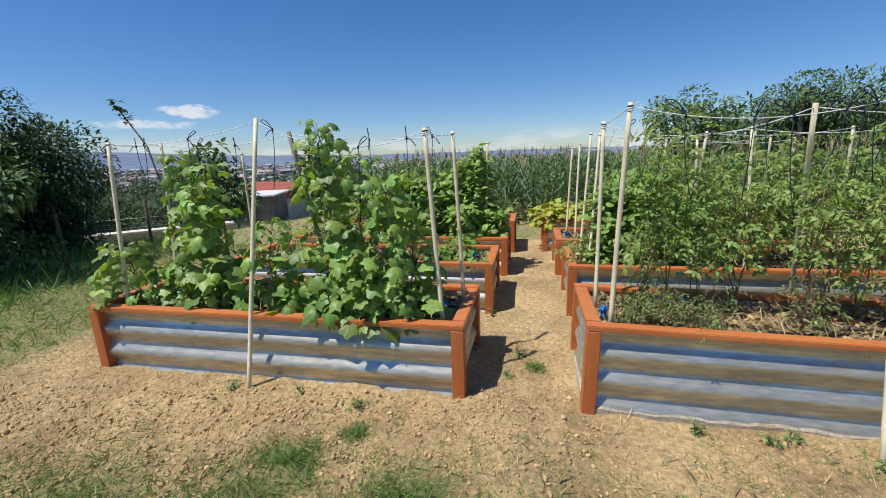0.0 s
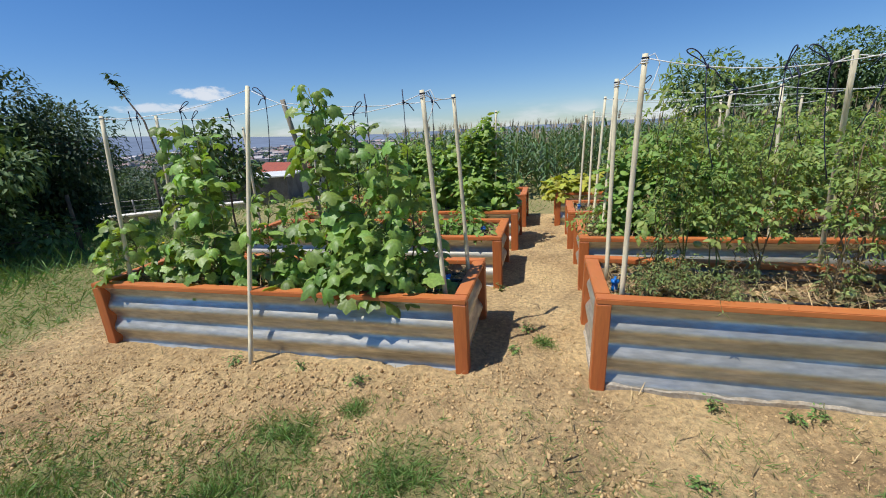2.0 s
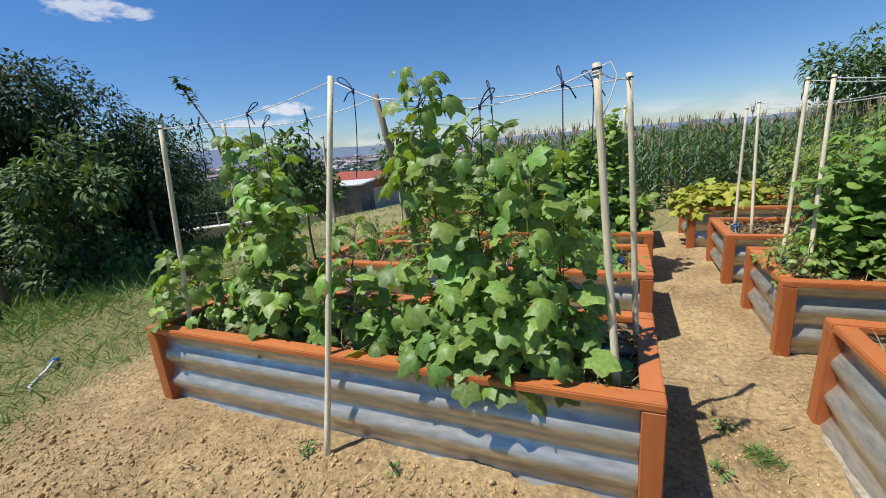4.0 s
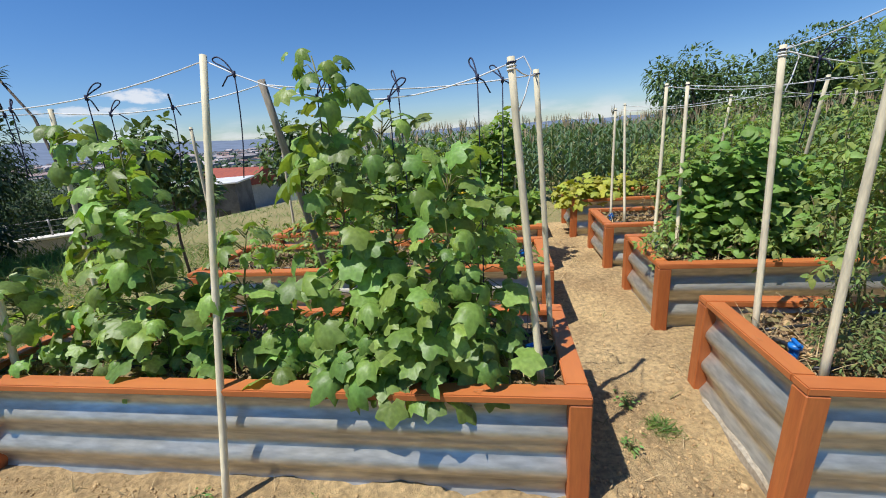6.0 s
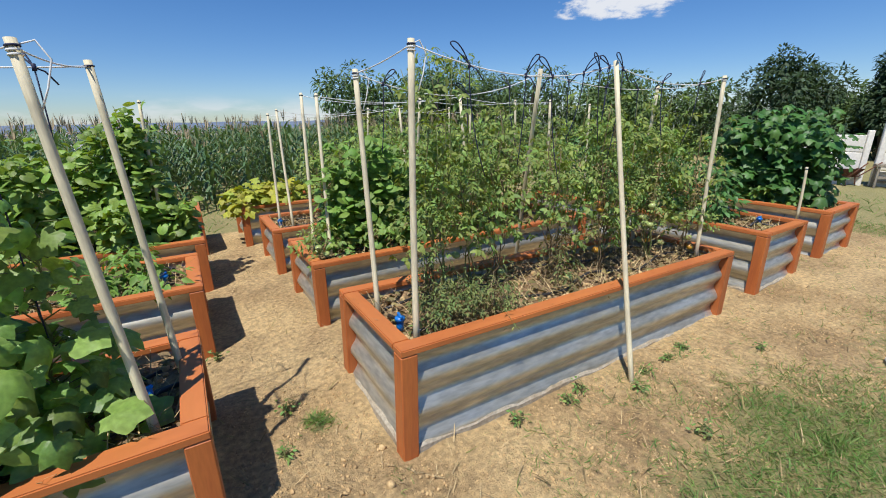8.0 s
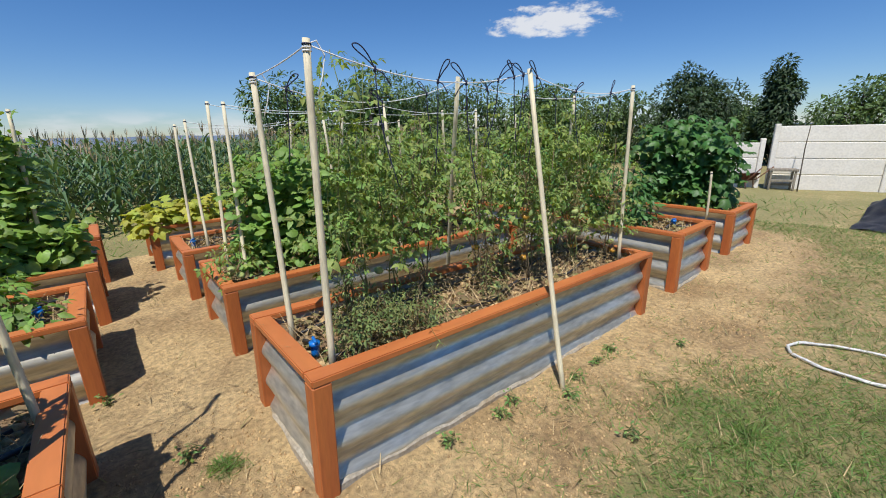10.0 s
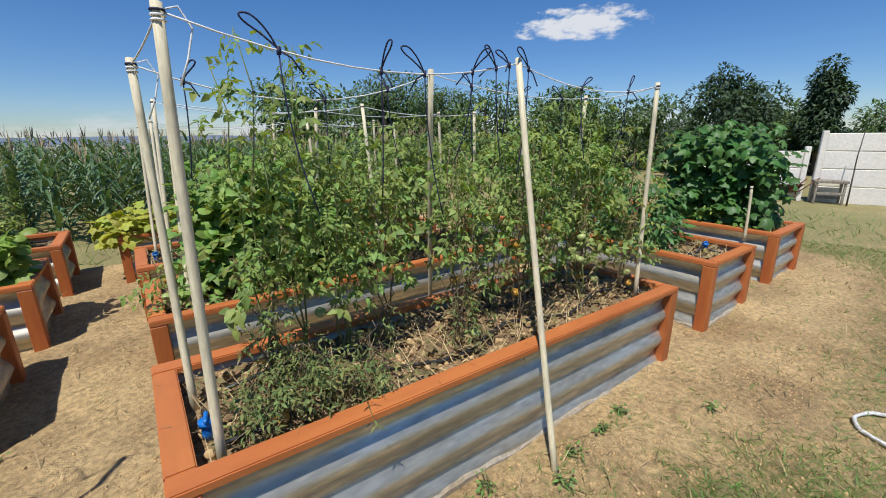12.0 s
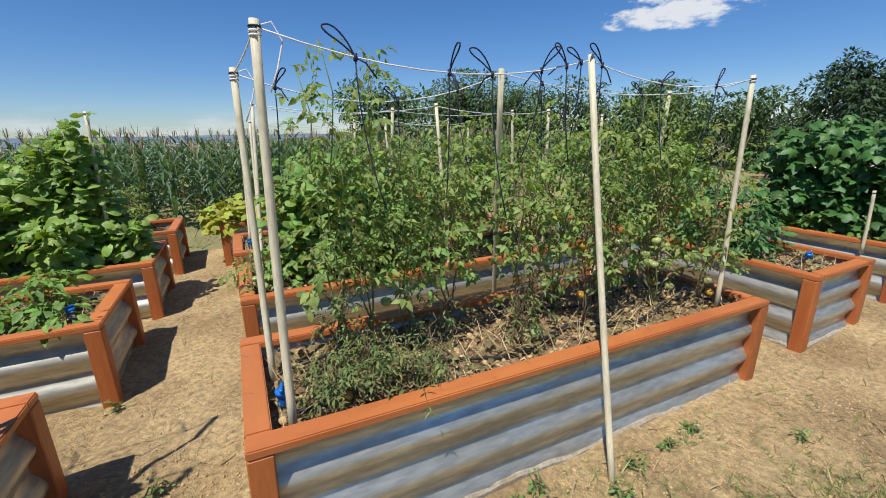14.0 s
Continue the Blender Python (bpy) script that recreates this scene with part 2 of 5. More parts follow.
# town: bluish, dulled base colours stand in for haze over the valley
TOWNWALL = material("hazed_town_walls", (0.4, 0.41, 0.43), 0.9, vary=0.1, scale=0.02, bump=0, island=0.35)
TOWNROOF = material("hazed_town_roofs", (0.28, 0.18, 0.16), 0.9, vary=0.1, scale=0.02, second=(0.38, 0.38, 0.39), bump=0, island=0.35)
# hills: distance haze is painted into the blue-grey base colour
HILL = material("haze_tinted_hills", (0.15, 0.19, 0.26), 1.0, vary=0.12, scale=0.0016, fine_scale=0.012, second=(0.17, 0.21, 0.275), bump=0, spec=0.0)
WIRE = material("galvanised_wire", (0.35, 0.35, 0.34), 0.5, metal=0.6, scale=9, bump=0)

# ground: bare loam mixed with turf by a stored cover value
GROUND = material("loam_and_turf", (0.55, 0.39, 0.19), 0.95, vary=0.32, scale=1.8, fine_scale=34, second=(0.34, 0.225, 0.105), bump=0.9, bump_size=0.05)
gn, gl = GROUND.node_tree.nodes, GROUND.node_tree.links
gp = gn["Principled BSDF"]
loam = gp.inputs["Base Color"].links[0].from_socket
crumb = gn.new("ShaderNodeTexNoise")
crumb.inputs["Scale"].default_value, crumb.inputs["Detail"].default_value, crumb.inputs["Roughness"].default_value = 13.0, 10.0, 0.72
gl.new(gn["Texture Coordinate"].outputs["Object"], crumb.inputs["Vector"])
gl.new(crumb.outputs["Fac"], gn["Bump"].inputs["Height"])
cover = gn.new("ShaderNodeVertexColor")
cover.layer_name = "cover"
csep = gn.new("ShaderNodeSeparateColor")
gl.new(cover.outputs["Color"], csep.inputs[0])
turf_noise = gn.new("ShaderNodeTexNoise")
turf_noise.inputs["Scale"].default_value, turf_noise.inputs["Detail"].default_value = 22.0, 5.0
gtc = gn.new("ShaderNodeTexCoord")
gl.new(gtc.outputs["Object"], turf_noise.inputs["Vector"])
turf = gn.new("ShaderNodeMix")
turf.data_type = "RGBA"
turf.inputs["A"].default_value, turf.inputs["B"].default_value = (0.11, 0.19, 0.045, 1), (0.36, 0.28, 0.13, 1)
gl.new(turf_noise.outputs["Fac"], turf.inputs["Factor"])
edge = gn.new("ShaderNodeMath")
edge.operation = "ADD"
gl.new(csep.outputs["Red"], edge.inputs[0])
off = gn.new("ShaderNodeMapRange")
gl.new(turf_noise.outputs["Fac"], off.inputs[0])
for i, v in enumerate((0.3, 0.7, -0.5, 0.5)):
    off.inputs[i + 1].default_value = v
gl.new(off.outputs[0], edge.inputs[1])
sharp = gn.new("ShaderNodeMapRange")
gl.new(edge.outputs[0], sharp.inputs[0])
for i, v in enumerate((0.25, 0.95, 0.0, 0.85)):
    sharp.inputs[i + 1].default_value = v
gmix = gn.new("ShaderNodeMix")
gmix.data_type = "RGBA"
gl.new(sharp.outputs[0], gmix.inputs["Factor"])
gl.new(loam, gmix.inputs["A"])
gl.new(turf.outputs["Result"], gmix.inputs["B"])
# valley floor: fields and woods
fields = gn.new("ShaderNodeTexVoronoi")
fields.inputs["Scale"].default_value = 0.012
gl.new(gtc.outputs["Object"], fields.inputs["Vector"])
fmix = gn.new("ShaderNodeMix")
fmix.data_type = "RGBA"
fmix.inputs["A"].default_value, fmix.inputs["B"].default_value = (0.06, 0.085, 0.055, 1), (0.15, 0.16, 0.12, 1)
fsep = gn.new("ShaderNodeSeparateColor")
gl.new(fields.outputs["Color"], fsep.inputs[0])
gl.new(fsep.outputs["Red"], fmix.inputs["Factor"])
gfar = gn.new("ShaderNodeMix")
gfar.data_type = "RGBA"
gl.new(csep.outputs["Green"], gfar.inputs["Factor"])
gl.new(gmix.outputs["Result"], gfar.inputs["A"])
gl.new(fmix.outputs["Result"], gfar.inputs["B"])
gl.new(gfar.outputs["Result"], gp.inputs["Base Color"])

# ---- mesh helpers ----
rng = random.Random(7)


def mesh_of(name, verts, faces, smooth=False):
    me = bpy.data.meshes.new(name)
    me.from_pydata([tuple(v) for v in verts], [], faces)
    if smooth:
        me.polygons.foreach_set("use_smooth", [True] * len(me.polygons))
    me.update()
    return me


def part(name, me, mat, parent=None, label="", m=None):
    """Links a mesh as one object under a thing or a part."""
    if mat is not None and not me.materials:
        me.materials.append(mat)
    ob = new(name, me)
    if parent is not None:
        ob.parent = parent
    if m is not None:
        ob.matrix_basis = m
    if label:
        ob["label"] = label
    return ob


def thing(name, m, label, category, group="", kind=""):
    ob = new(name)
    ob.matrix_basis = m
    ob.empty_display_size = 0.1
    return tagged(ob, label, category, group, kind)


def box(name, sx, sy, sz, bevel=0.006, segments=1):
    """A bevelled block, centred in x and y, standing on z = 0."""
    bm = bmesh.new()
    bmesh.ops.create_cube(bm, size=1.0, matrix=Matrix.Translation((0, 0, sz / 2)) @ Matrix.Diagonal((sx, sy, sz, 1)))
    if bevel:
        bmesh.ops.bevel(bm, geom=bm.edges[:], offset=bevel, segments=segments, affect="EDGES")
    me = bpy.data.meshes.new(name)
    bm.to_mesh(me)
    bm.free()
    return me


def tube_data(points, radius, sides=8, end_radius=None):
    """Verts and faces of a closed tube along points, tapered to end_radius."""
    pts = [Vector(p) for p in points]
    end_radius = radius if end_radius is None else end_radius
    verts, faces = [], []
    for i, p in enumerate(pts):
        d = (pts[min(i + 1, len(pts) - 1)] - pts[max(i - 1, 0)]).normalized()
        a = d.orthogonal().normalized() if i == 0 else (a - d * a.dot(d)).normalized()
        b = d.cross(a)
        r = radius + (end_radius - radius) * i / (len(pts) - 1)
        for k in range(sides):
            w = 2 * math.pi * k / sides
            verts.append(p + (a * math.cos(w) + b * math.sin(w)) * r)
    for i in range(len(pts) - 1):
        for k in range(sides):
            n = (k + 1) % sides
            faces.append((i * sides + k, i * sides + n, (i + 1) * sides + n, (i + 1) * sides + k))
    faces.append(tuple(range(sides))[::-1])
    faces.append(tuple(range((len(pts) - 1) * sides, len(pts) * sides)))
    return verts, faces


def joined(datas):
    verts, faces = [], []
    for v, f in datas:
        n = len(verts)
        verts += v
        faces += [tuple(i + n for i in q) for q in f]
    return verts, faces


def tube(name, points, radius, sides=8, end_radius=None):
    v, f = tube_data(points, radius, sides, end_radius)
    return mesh_of(name, v, f, True)


def scatter(name, templates, mats):
    """One mesh of many copies of small templates: mats is a list of (template index, 4x4 matrix)."""
    verts, faces, n = [], [], 0
    for k, m in mats:
        tv, tf = templates[k]
        a = np.array(m)
        verts.append(tv @ a[:3, :3].T + a[:3, 3])
        faces += [tuple(i + n for i in q) for q in tf]
        n += len(tv)
    me = bpy.data.meshes.new(name)
    if verts:
        me.from_pydata(np.concatenate(verts).tolist(), [], faces)
        me.polygons.foreach_set("use_smooth", [True] * len(me.polygons))
    me.update()
    return me


def facing(pos, tip, up, size):
    """A leaf's matrix: its tip along tip, its upper side towards up."""
    y = Vector(tip).normalized()
    x = y.cross(Vector(up))
    if x.length < 1e-4:
        x = y.orthogonal()
    x.normalize()
    z = x.cross(y)
    m = Matrix((x, y, z)).transposed().to_4x4()
    m.translation = pos
    return m @ Matrix.Diagonal((size, size, size, 1))


def rand_dir(r, zlow=-1.0, zhigh=1.0):
    z = r.uniform(zlow, zhigh)
    w = r.uniform(0, 2 * math.pi)
    s = math.sqrt(max(0.0, 1 - z * z))
    return Vector((s * math.cos(w), s * math.sin(w), z))


# ---- leaf templates, one unit long, tip along +y, upper side +z ----
def lobed_leaf(seed, lobes=5, depth=0.22, droop=0.25, wave=0.05):
    r = random.Random(seed)
    n = lobes * 4
    rim, ring = [], []
    for i in range(n + 1):
        w = -math.pi * 0.86 + 2 * math.pi * 0.86 * i / n
        rad = 0.53 * (1 - depth * abs(2 * ((i * lobes / n) % 1) - 1) ** 0.85)
        rad *= (1 + 0.24 * max(0, math.cos(w))) * r.uniform(0.95, 1.05)
        x, y = rad * math.sin(w) * 1.05, 0.4 + rad * math.cos(w)
        rim.append((x, y, -droop * (x * x + (y - 0.3) ** 2) + r.uniform(-wave, wave)))
        ring.append((x * 0.55, 0.32 + (y - 0.32) * 0.55, -droop * 0.3 * (x * x + (y - 0.3) ** 2) + 0.02 + (0.018 if i % 4 == 2 else -0.01)))
    verts = [(0, 0.28, 0.0)] + ring + rim
    faces = [(0, 1 + i + 1, 1 + i) for i in range(n)]
    faces += [(1 + i, 2 + i, n + 3 + i, n + 2 + i) for i in range(n)]
    return np.array(verts), faces


def simple_leaf(width=0.4, fold=0.08, droop=0.2):
    verts = [(0, 0, 0), (-width / 2, 0.35, fold), (0, 0.38, 0), (width / 2, 0.35, fold), (-width / 3, 0.72, fold - droop * 0.5), (0, 0.74, -droop * 0.5), (width / 3, 0.72, fold - droop * 0.5), (0, 1, -droop)]
    return np.array(verts), [(0, 2, 1), (0, 3, 2), (1, 2, 5, 4), (2, 3, 6, 5), (4, 5, 7), (5, 6, 7)]


def compound_leaf(pairs=3, size=0.36, width=0.45, droop=0.3, seed=0):
    r = random.Random(seed)
    base_v, base_f = simple_leaf(width, 0.06, 0.25)
    verts, faces = [], []
    ax = [(-0.012, 0, 0), (0.012, 0, 0), (0.008, 0.8, -droop * 0.64), (-0.008, 0.8, -droop * 0.64)]
    verts += ax
    faces.append((0, 1, 2, 3))
    spots = [(0.3 + 0.5 * i / max(1, pairs - 1), s * (60 + r.uniform(-12, 12))) for i in range(pairs) for s in (-1, 1)] + [(0.72, 0)]
    for y, turn in spots:
        s = size * r.uniform(0.8, 1.15)
        m = Matrix.Translation((0, y, -droop * y * y)) @ Euler((radians(r.uniform(-35, 5)), radians(r.uniform(-25, 25)), radians(-turn))).to_matrix().to_4x4() @ Matrix.Diagonal((s, s, s, 1))
        a = np.array(m)
        n = len(verts)
        verts += (base_v @ a[:3, :3].T + a[:3, 3]).tolist()
        faces += [tuple(i + n for i in f) for f in base_f]
    return np.array(verts), faces


def blade(width=0.06, bend=0.5, parts=4, twist=0.0):
    verts, faces = [], []
    for i in range(parts + 1):
        t = i / parts
        w = width * (1 - t ** 2) * 0.5 + 0.002
        y, z = t * (1 - 0.3 * bend * t), t * 0.6 - bend * t * t
        verts += [(-w, y, z + w * 0.4), (0, y, z), (w, y, z + w * 0.4)]
    for i in range(parts):
        a = i * 3
        faces += [(a, a + 1, a + 4, a + 3), (a + 1, a + 2, a + 5, a + 4)]
    return np.array(verts), faces


LOBED = [lobed_leaf(s, 5, d, dr, 0.045) for s, d, dr in ((1, 0.27, 0.5), (2, 0.33, 0.9), (3, 0.24, 0.2), (4, 0.35, 1.4))]
HEART = [lobed_leaf(s, 3, 0.1, dr, 0.02) for s, dr in ((11, 0.3), (12, 0.6))]
COMPOUND = [compound_leaf(3, 0.36, 0.5, 0.3, 1), compound_leaf(3, 0.33, 0.42, 0.6, 2), compound_leaf(2, 0.42, 0.5, 0.15, 3)]
LIMP = [compound_leaf(3, 0.32, 0.28, 1.1, 4), compound_leaf(2, 0.36, 0.25, 1.4, 5)]
SIMPLE = [simple_leaf(0.45, 0.08, 0.25), simple_leaf(0.36, 0.1, 0.4), simple_leaf(0.5, 0.05, 0.1)]

# ---- lie of the land ----
ANGLE = -8.2
BED_L, BED_W, BED_H = 2.96, 0.86, 0.5


def smooth(a, b, v):
    t = min(1.0, max(0.0, (v - a) / (b - a)))
    return t * t * (3 - 2 * t)


def land(x, y):
    """The height of the ground."""
    s = -0.85 * x + 0.53 * y
    z = 0.0
    if s > 8.5:
        d = s - 8.5
        z -= 0.165 * d if d < 60 else 9.9 + 20 * smooth(60, 500, d)
        if 0 < d < 3:
            z += 0.165 * d * (1 - d / 3)
    z -= 0.07 * smooth(0.35, 0.95, x) * (1 - smooth(2.6, 3.5, y + 0.14 * (x - 1))) * (1 - 0.7 * smooth(4.2, 5.6, x))
    far = math.hypot(x, y)
    if far > 70:
        z -= 12 * smooth(70, 600, far)
    if far < 14:
        z += 0.022 * noise.noise((x * 0.9, y * 0.9, 3.0)) + 0.014 * noise.noise((x * 3.1, y * 3.1, 7.0)) + 0.011 * noise.noise((x * 7.5, y * 7.5, 9.0))
        rough = (1 - smooth(0.4, 1.6, x)) * (1 - smooth(2.5, 3.1, y)) * smooth(-4.2, -3.0, x)
        rough = max(rough, 0.75 * smooth(0.0, 0.3, x) * (1 - smooth(0.95, 1.3, x)) * smooth(2.3, 2.7, y) * (1 - smooth(7, 8, y)))
        if rough > 0:
            z += rough * (0.03 * noise.noise((x * 4.3, y * 5.1, 21.0)) - 0.03 * abs(noise.noise((x * 9.5, y * 11.0, 13.0))) + 0.012)
    return z


def bed_pose(x, y, turn=ANGLE, z=0.0, lean=0.0):
    """The pose of a bed from its front left outer corner; lean lowers its far end along the length."""
    return pose(x, y, z, 0, lean, turn)


# beds: front left corner and turn; those with 82 degrees have their length run away from the path
BEDS = {
    "L1": bed_pose(-2.74, 2.873, z=0.015), "L2": bed_pose(-2.47, 4.40), "L3": bed_pose(-2.22, 5.62), "L4": bed_pose(-2.0, 6.9),
    "R1": bed_pose(0.93, 2.405, z=0.035, lean=1.35), "R2": bed_pose(1.16, 3.86), "R3": bed_pose(1.31, 5.2, z=-0.03), "R4": bed_pose(1.36, 6.5),
    "F1": bed_pose(5.31, 1.79, 90 + ANGLE, 0.01), "F2": bed_pose(6.84, 1.6, 90 + ANGLE),
}
BED_FRAMES = [(m.translation.x, m.translation.y, m[0][0], m[1][0]) for m in BEDS.values()]


def bed_gap(x, y):
    """The distance from a point to the nearest bed's side."""
    best = 9.0
    for bx, by, c, s in BED_FRAMES:
        px, py = (x - bx) * c + (y - by) * s, (y - by) * c - (x - bx) * s
        if abs(px) > 6 or abs(py) > 6:
            continue
        dx, dy = max(-px, 0, px - BED_L), max(-py, 0, py - BED_W)
        best = min(best, math.hypot(dx, dy))
    return best


TUFTS = [(-0.75, 1.85, 0.26), (-0.1, 1.6, 0.33), (-1.7, 1.35, 0.6), (0.45, 1.35, 0.3), (-0.45, 2.1, 0.1), (-0.9, 1.5, 0.35), (1.9, 1.2, 0.4), (2.6, 1.1, 0.5), (0.72, 2.9, 0.1), (0.35, 1.0, 0.5)]


def turf_cover(x, y):
    """How much turf stands at a place, 0 to 1."""
    g = bed_gap(x, y)
    n = noise.noise((x * 0.8, y * 0.8, 0.5)) * 0.6 + noise.noise((x * 2.7, y * 2.7, 4.5)) * 0.4
    v = 0.0
    left = 1 - smooth(-3.5, -2.5, x)
    if x > 0.6 and y < 2.4:
        v = smooth(0.45, 1.1, g) * 0.68 + n * 0.6 - 0.1 * smooth(4.5, 6.0, x) * (1 - smooth(7, 8.5, x))
        if x > 8.5:
            v += 0.3
    elif y < 2.4:
        v = smooth(0.55, 1.15, g) * 0.62 + n * 0.6
    elif x > 7.2:
        v = 0.85 + n * 0.35
    elif y > 7.4:
        v = 0.9 + n * 0.3
    else:
        v = n * 0.35 - 0.1
    v += left * (smooth(0.25, 1.2, g) + n * 0.35 - v)
    for tx, ty, r in TUFTS:
        d = math.hypot(x - tx, y - ty)
        v = max(v, 0.9 * (1 - smooth(r * 0.3, r * 1.4, d)) + n * 0.35 * (1 - smooth(r, r * 2, d)))
    return min(1.0, max(0.0, v))


def build_ground():
    """One sheet: fine round the beds, ever coarser towards the horizon."""
    def axis(lo, hi, step):
        core = list(np.arange(lo, hi + 1e-6, step))
        out, s, v = [], step, hi
        while v < 4600:
            s *= 1.28
            v += s
            out.append(v)
        left, s, v = [], step, lo
        while v > -4600:
            s *= 1.28
            v -= s
            left.append(v)
        return left[::-1] + core + out

    xs, ys = axis(-4.5, 7.5, 0.042), axis(-0.2, 8.0, 0.042)
    verts = [(x, y, land(x, y)) for y in ys for x in xs]
    n = len(xs)
    faces = [(j * n + i, j * n + i + 1, (j + 1) * n + i + 1, (j + 1) * n + i) for j in range(len(ys) - 1) for i in range(n - 1)]
    me = mesh_of("ground", verts, faces, True)
    layer = me.color_attributes.new("cover", "FLOAT_COLOR", "POINT")
    data = []
    for x, y, z in verts:
        far = math.hypot(x, y)
        t = turf_cover(x, y) if far < 30 else 0.9
        data += [t, smooth(25, 70, far), 0.0, 1.0]
    layer.data.foreach_set("color", data)
    tagged(part("ground", me, GROUND), "dry brown loam with patches of turf", "ground", kind="structure")


build_ground()


# ---- raised beds ----
def corrugated(name, length, z0, z1, waves=3.06, amp=0.021, thick=0.003):
    steps, along = 56, 6
    verts, faces = [], []
    for side in (0, 1):
        for i in range(steps + 1):
            t = i / steps
            y = -amp * math.sin(2 * math.pi * (t * waves + 0.094)) + side * thick
            for k in range(along + 1):
                verts.append(((k / along - 0.5) * length, y, z0 + (z1 - z0) * t))
    n, half = along + 1, (steps + 1) * (along + 1)
    for i in range(steps):
        for k in range(along):
            a = i * n + k
            faces.append((a, a + 1, a + n + 1, a + n))
            faces.append((half + a, half + a + n, half + a + n + 1, half + a + 1))
    for k in range(along):
        a, b = k, steps * n + k
        faces += [(a, half + a, half + a + 1, a + 1), (b, b + 1, half + b + 1, half + b)]
    return mesh_of(name, verts, faces, True)


def footing_strip(length, seed):
    """A strip of rough concrete with a ragged, uneven top edge."""
    n = max(8, int(length / 0.05))
    verts, faces = [], []
    for i in range(n + 1):
        x = (i / n - 0.5) * length
        top = 0.1 + 0.022 * noise.noise((x * 3, seed, 1)) + 0.014 * noise.noise((x * 11, seed, 4))
        out = 0.036 + 0.007 * noise.noise((x * 7, seed, 8))
        verts += [(x, -out, 0), (x, -out, top - 0.012), (x, -out + 0.012, top), (x, out - 0.012, top), (x, out, top - 0.012), (x, out, 0)]
    for i in range(n):
        a = i * 6
        faces += [(a + k, a + 6 + k, a + 7 + k, a + 1 + k) for k in range(5)]
    faces += [(0, 1, 2, 3, 4, 5), tuple(n * 6 + k for k in (5, 4, 3, 2, 1, 0))]
    return mesh_of("footing", verts, faces)


def bed_soil(name):
    nx, ny = 70, 18
    x0, x1, y0, y1 = 0.07, BED_L - 0.07, 0.07, BED_W - 0.07
    verts = []
    for j in range(ny + 1):
        for i in range(nx + 1):
            x, y = x0 + (x1 - x0) * i / nx, y0 + (y1 - y0) * j / ny
            z = 0.425 + 0.022 * noise.noise((x * 4, y * 4, 1)) + 0.016 * noise.noise((x * 13, y * 13, 2)) + 0.01 * noise.noise((x * 31, y * 31, 5))
            verts.append((x, y, z))
    faces = [(j * (nx + 1) + i, j * (nx + 1) + i + 1, (j + 1) * (nx + 1) + i + 1, (j + 1) * (nx + 1) + i) for j in range(ny) for i in range(nx)]
    return mesh_of(name, verts, faces, False)


def raised_bed(m):
    bed = thing("raised_bed", m, "orange-stained timber raised bed with corrugated steel sides", "raised bed", "raised garden beds")
    post, rail_t, rail_w = 0.085, 0.034, 0.088
    sunk = 0.14
    post_me = box("corner_post", post, post, BED_H - rail_t + sunk, 0.005)
    for x in (post / 2, BED_L - post / 2):
        for y in (post / 2, BED_W - post / 2):
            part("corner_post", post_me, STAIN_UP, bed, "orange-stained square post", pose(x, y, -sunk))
    long_me, short_me = box("top_rail", BED_L, rail_w, rail_t, 0.005, 2), box("top_rail", BED_W - 2 * rail_w - 0.004, rail_w, rail_t, 0.005, 2)
    z = BED_H - rail_t + 0.001
    for y in (rail_w / 2, BED_W - rail_w / 2):
        part("top_rail", long_me, STAIN, bed, "flat orange cap rail", pose(BED_L / 2, y, z))
    for x in (rail_w / 2, BED_L - rail_w / 2):
        part("top_rail", short_me, STAIN, bed, "flat orange cap rail", pose(x, BED_W / 2, z, 0, 0, 90))
    long_p = corrugated("steel_panel", BED_L - 2 * post - 0.002, -0.1, z)
    short_p = corrugated("steel_panel", BED_W - 2 * post - 0.002, -0.1, z)
    for x, y, turn, me in ((BED_L / 2, 0.042, 0, long_p), (BED_L / 2, BED_W - 0.042, 180, long_p), (0.042, BED_W / 2, -90, short_p), (BED_L - 0.042, BED_W / 2, 90, short_p)):
        part("steel_panel", me, STEEL, bed, "corrugated galvanised sheet", pose(x, y, 0, 0, 0, turn))
    foot_l, foot_s = footing_strip(BED_L - 2 * post - 0.01, 1.5), footing_strip(BED_W - 2 * post - 0.01, 6.5)
    for x, y, turn, me in ((BED_L / 2, 0.048, 0, foot_l), (BED_L / 2, BED_W - 0.048, 0, foot_l), (0.048, BED_W / 2, 90, foot_s), (BED_L - 0.048, BED_W / 2, 90, foot_s)):
        part("footing", me, CONCRETE, bed, "rough concrete strip", pose(x, y, -0.155, 0, 0, turn))
    part("soil", bed_soil("soil"), BEDSOIL, bed, "dry cloddy bed soil")
    return bed


first_bed = raised_bed(BEDS["L1"])
for key, m in BEDS.items():
    if key != "L1":
        copy_thing(first_bed, m)


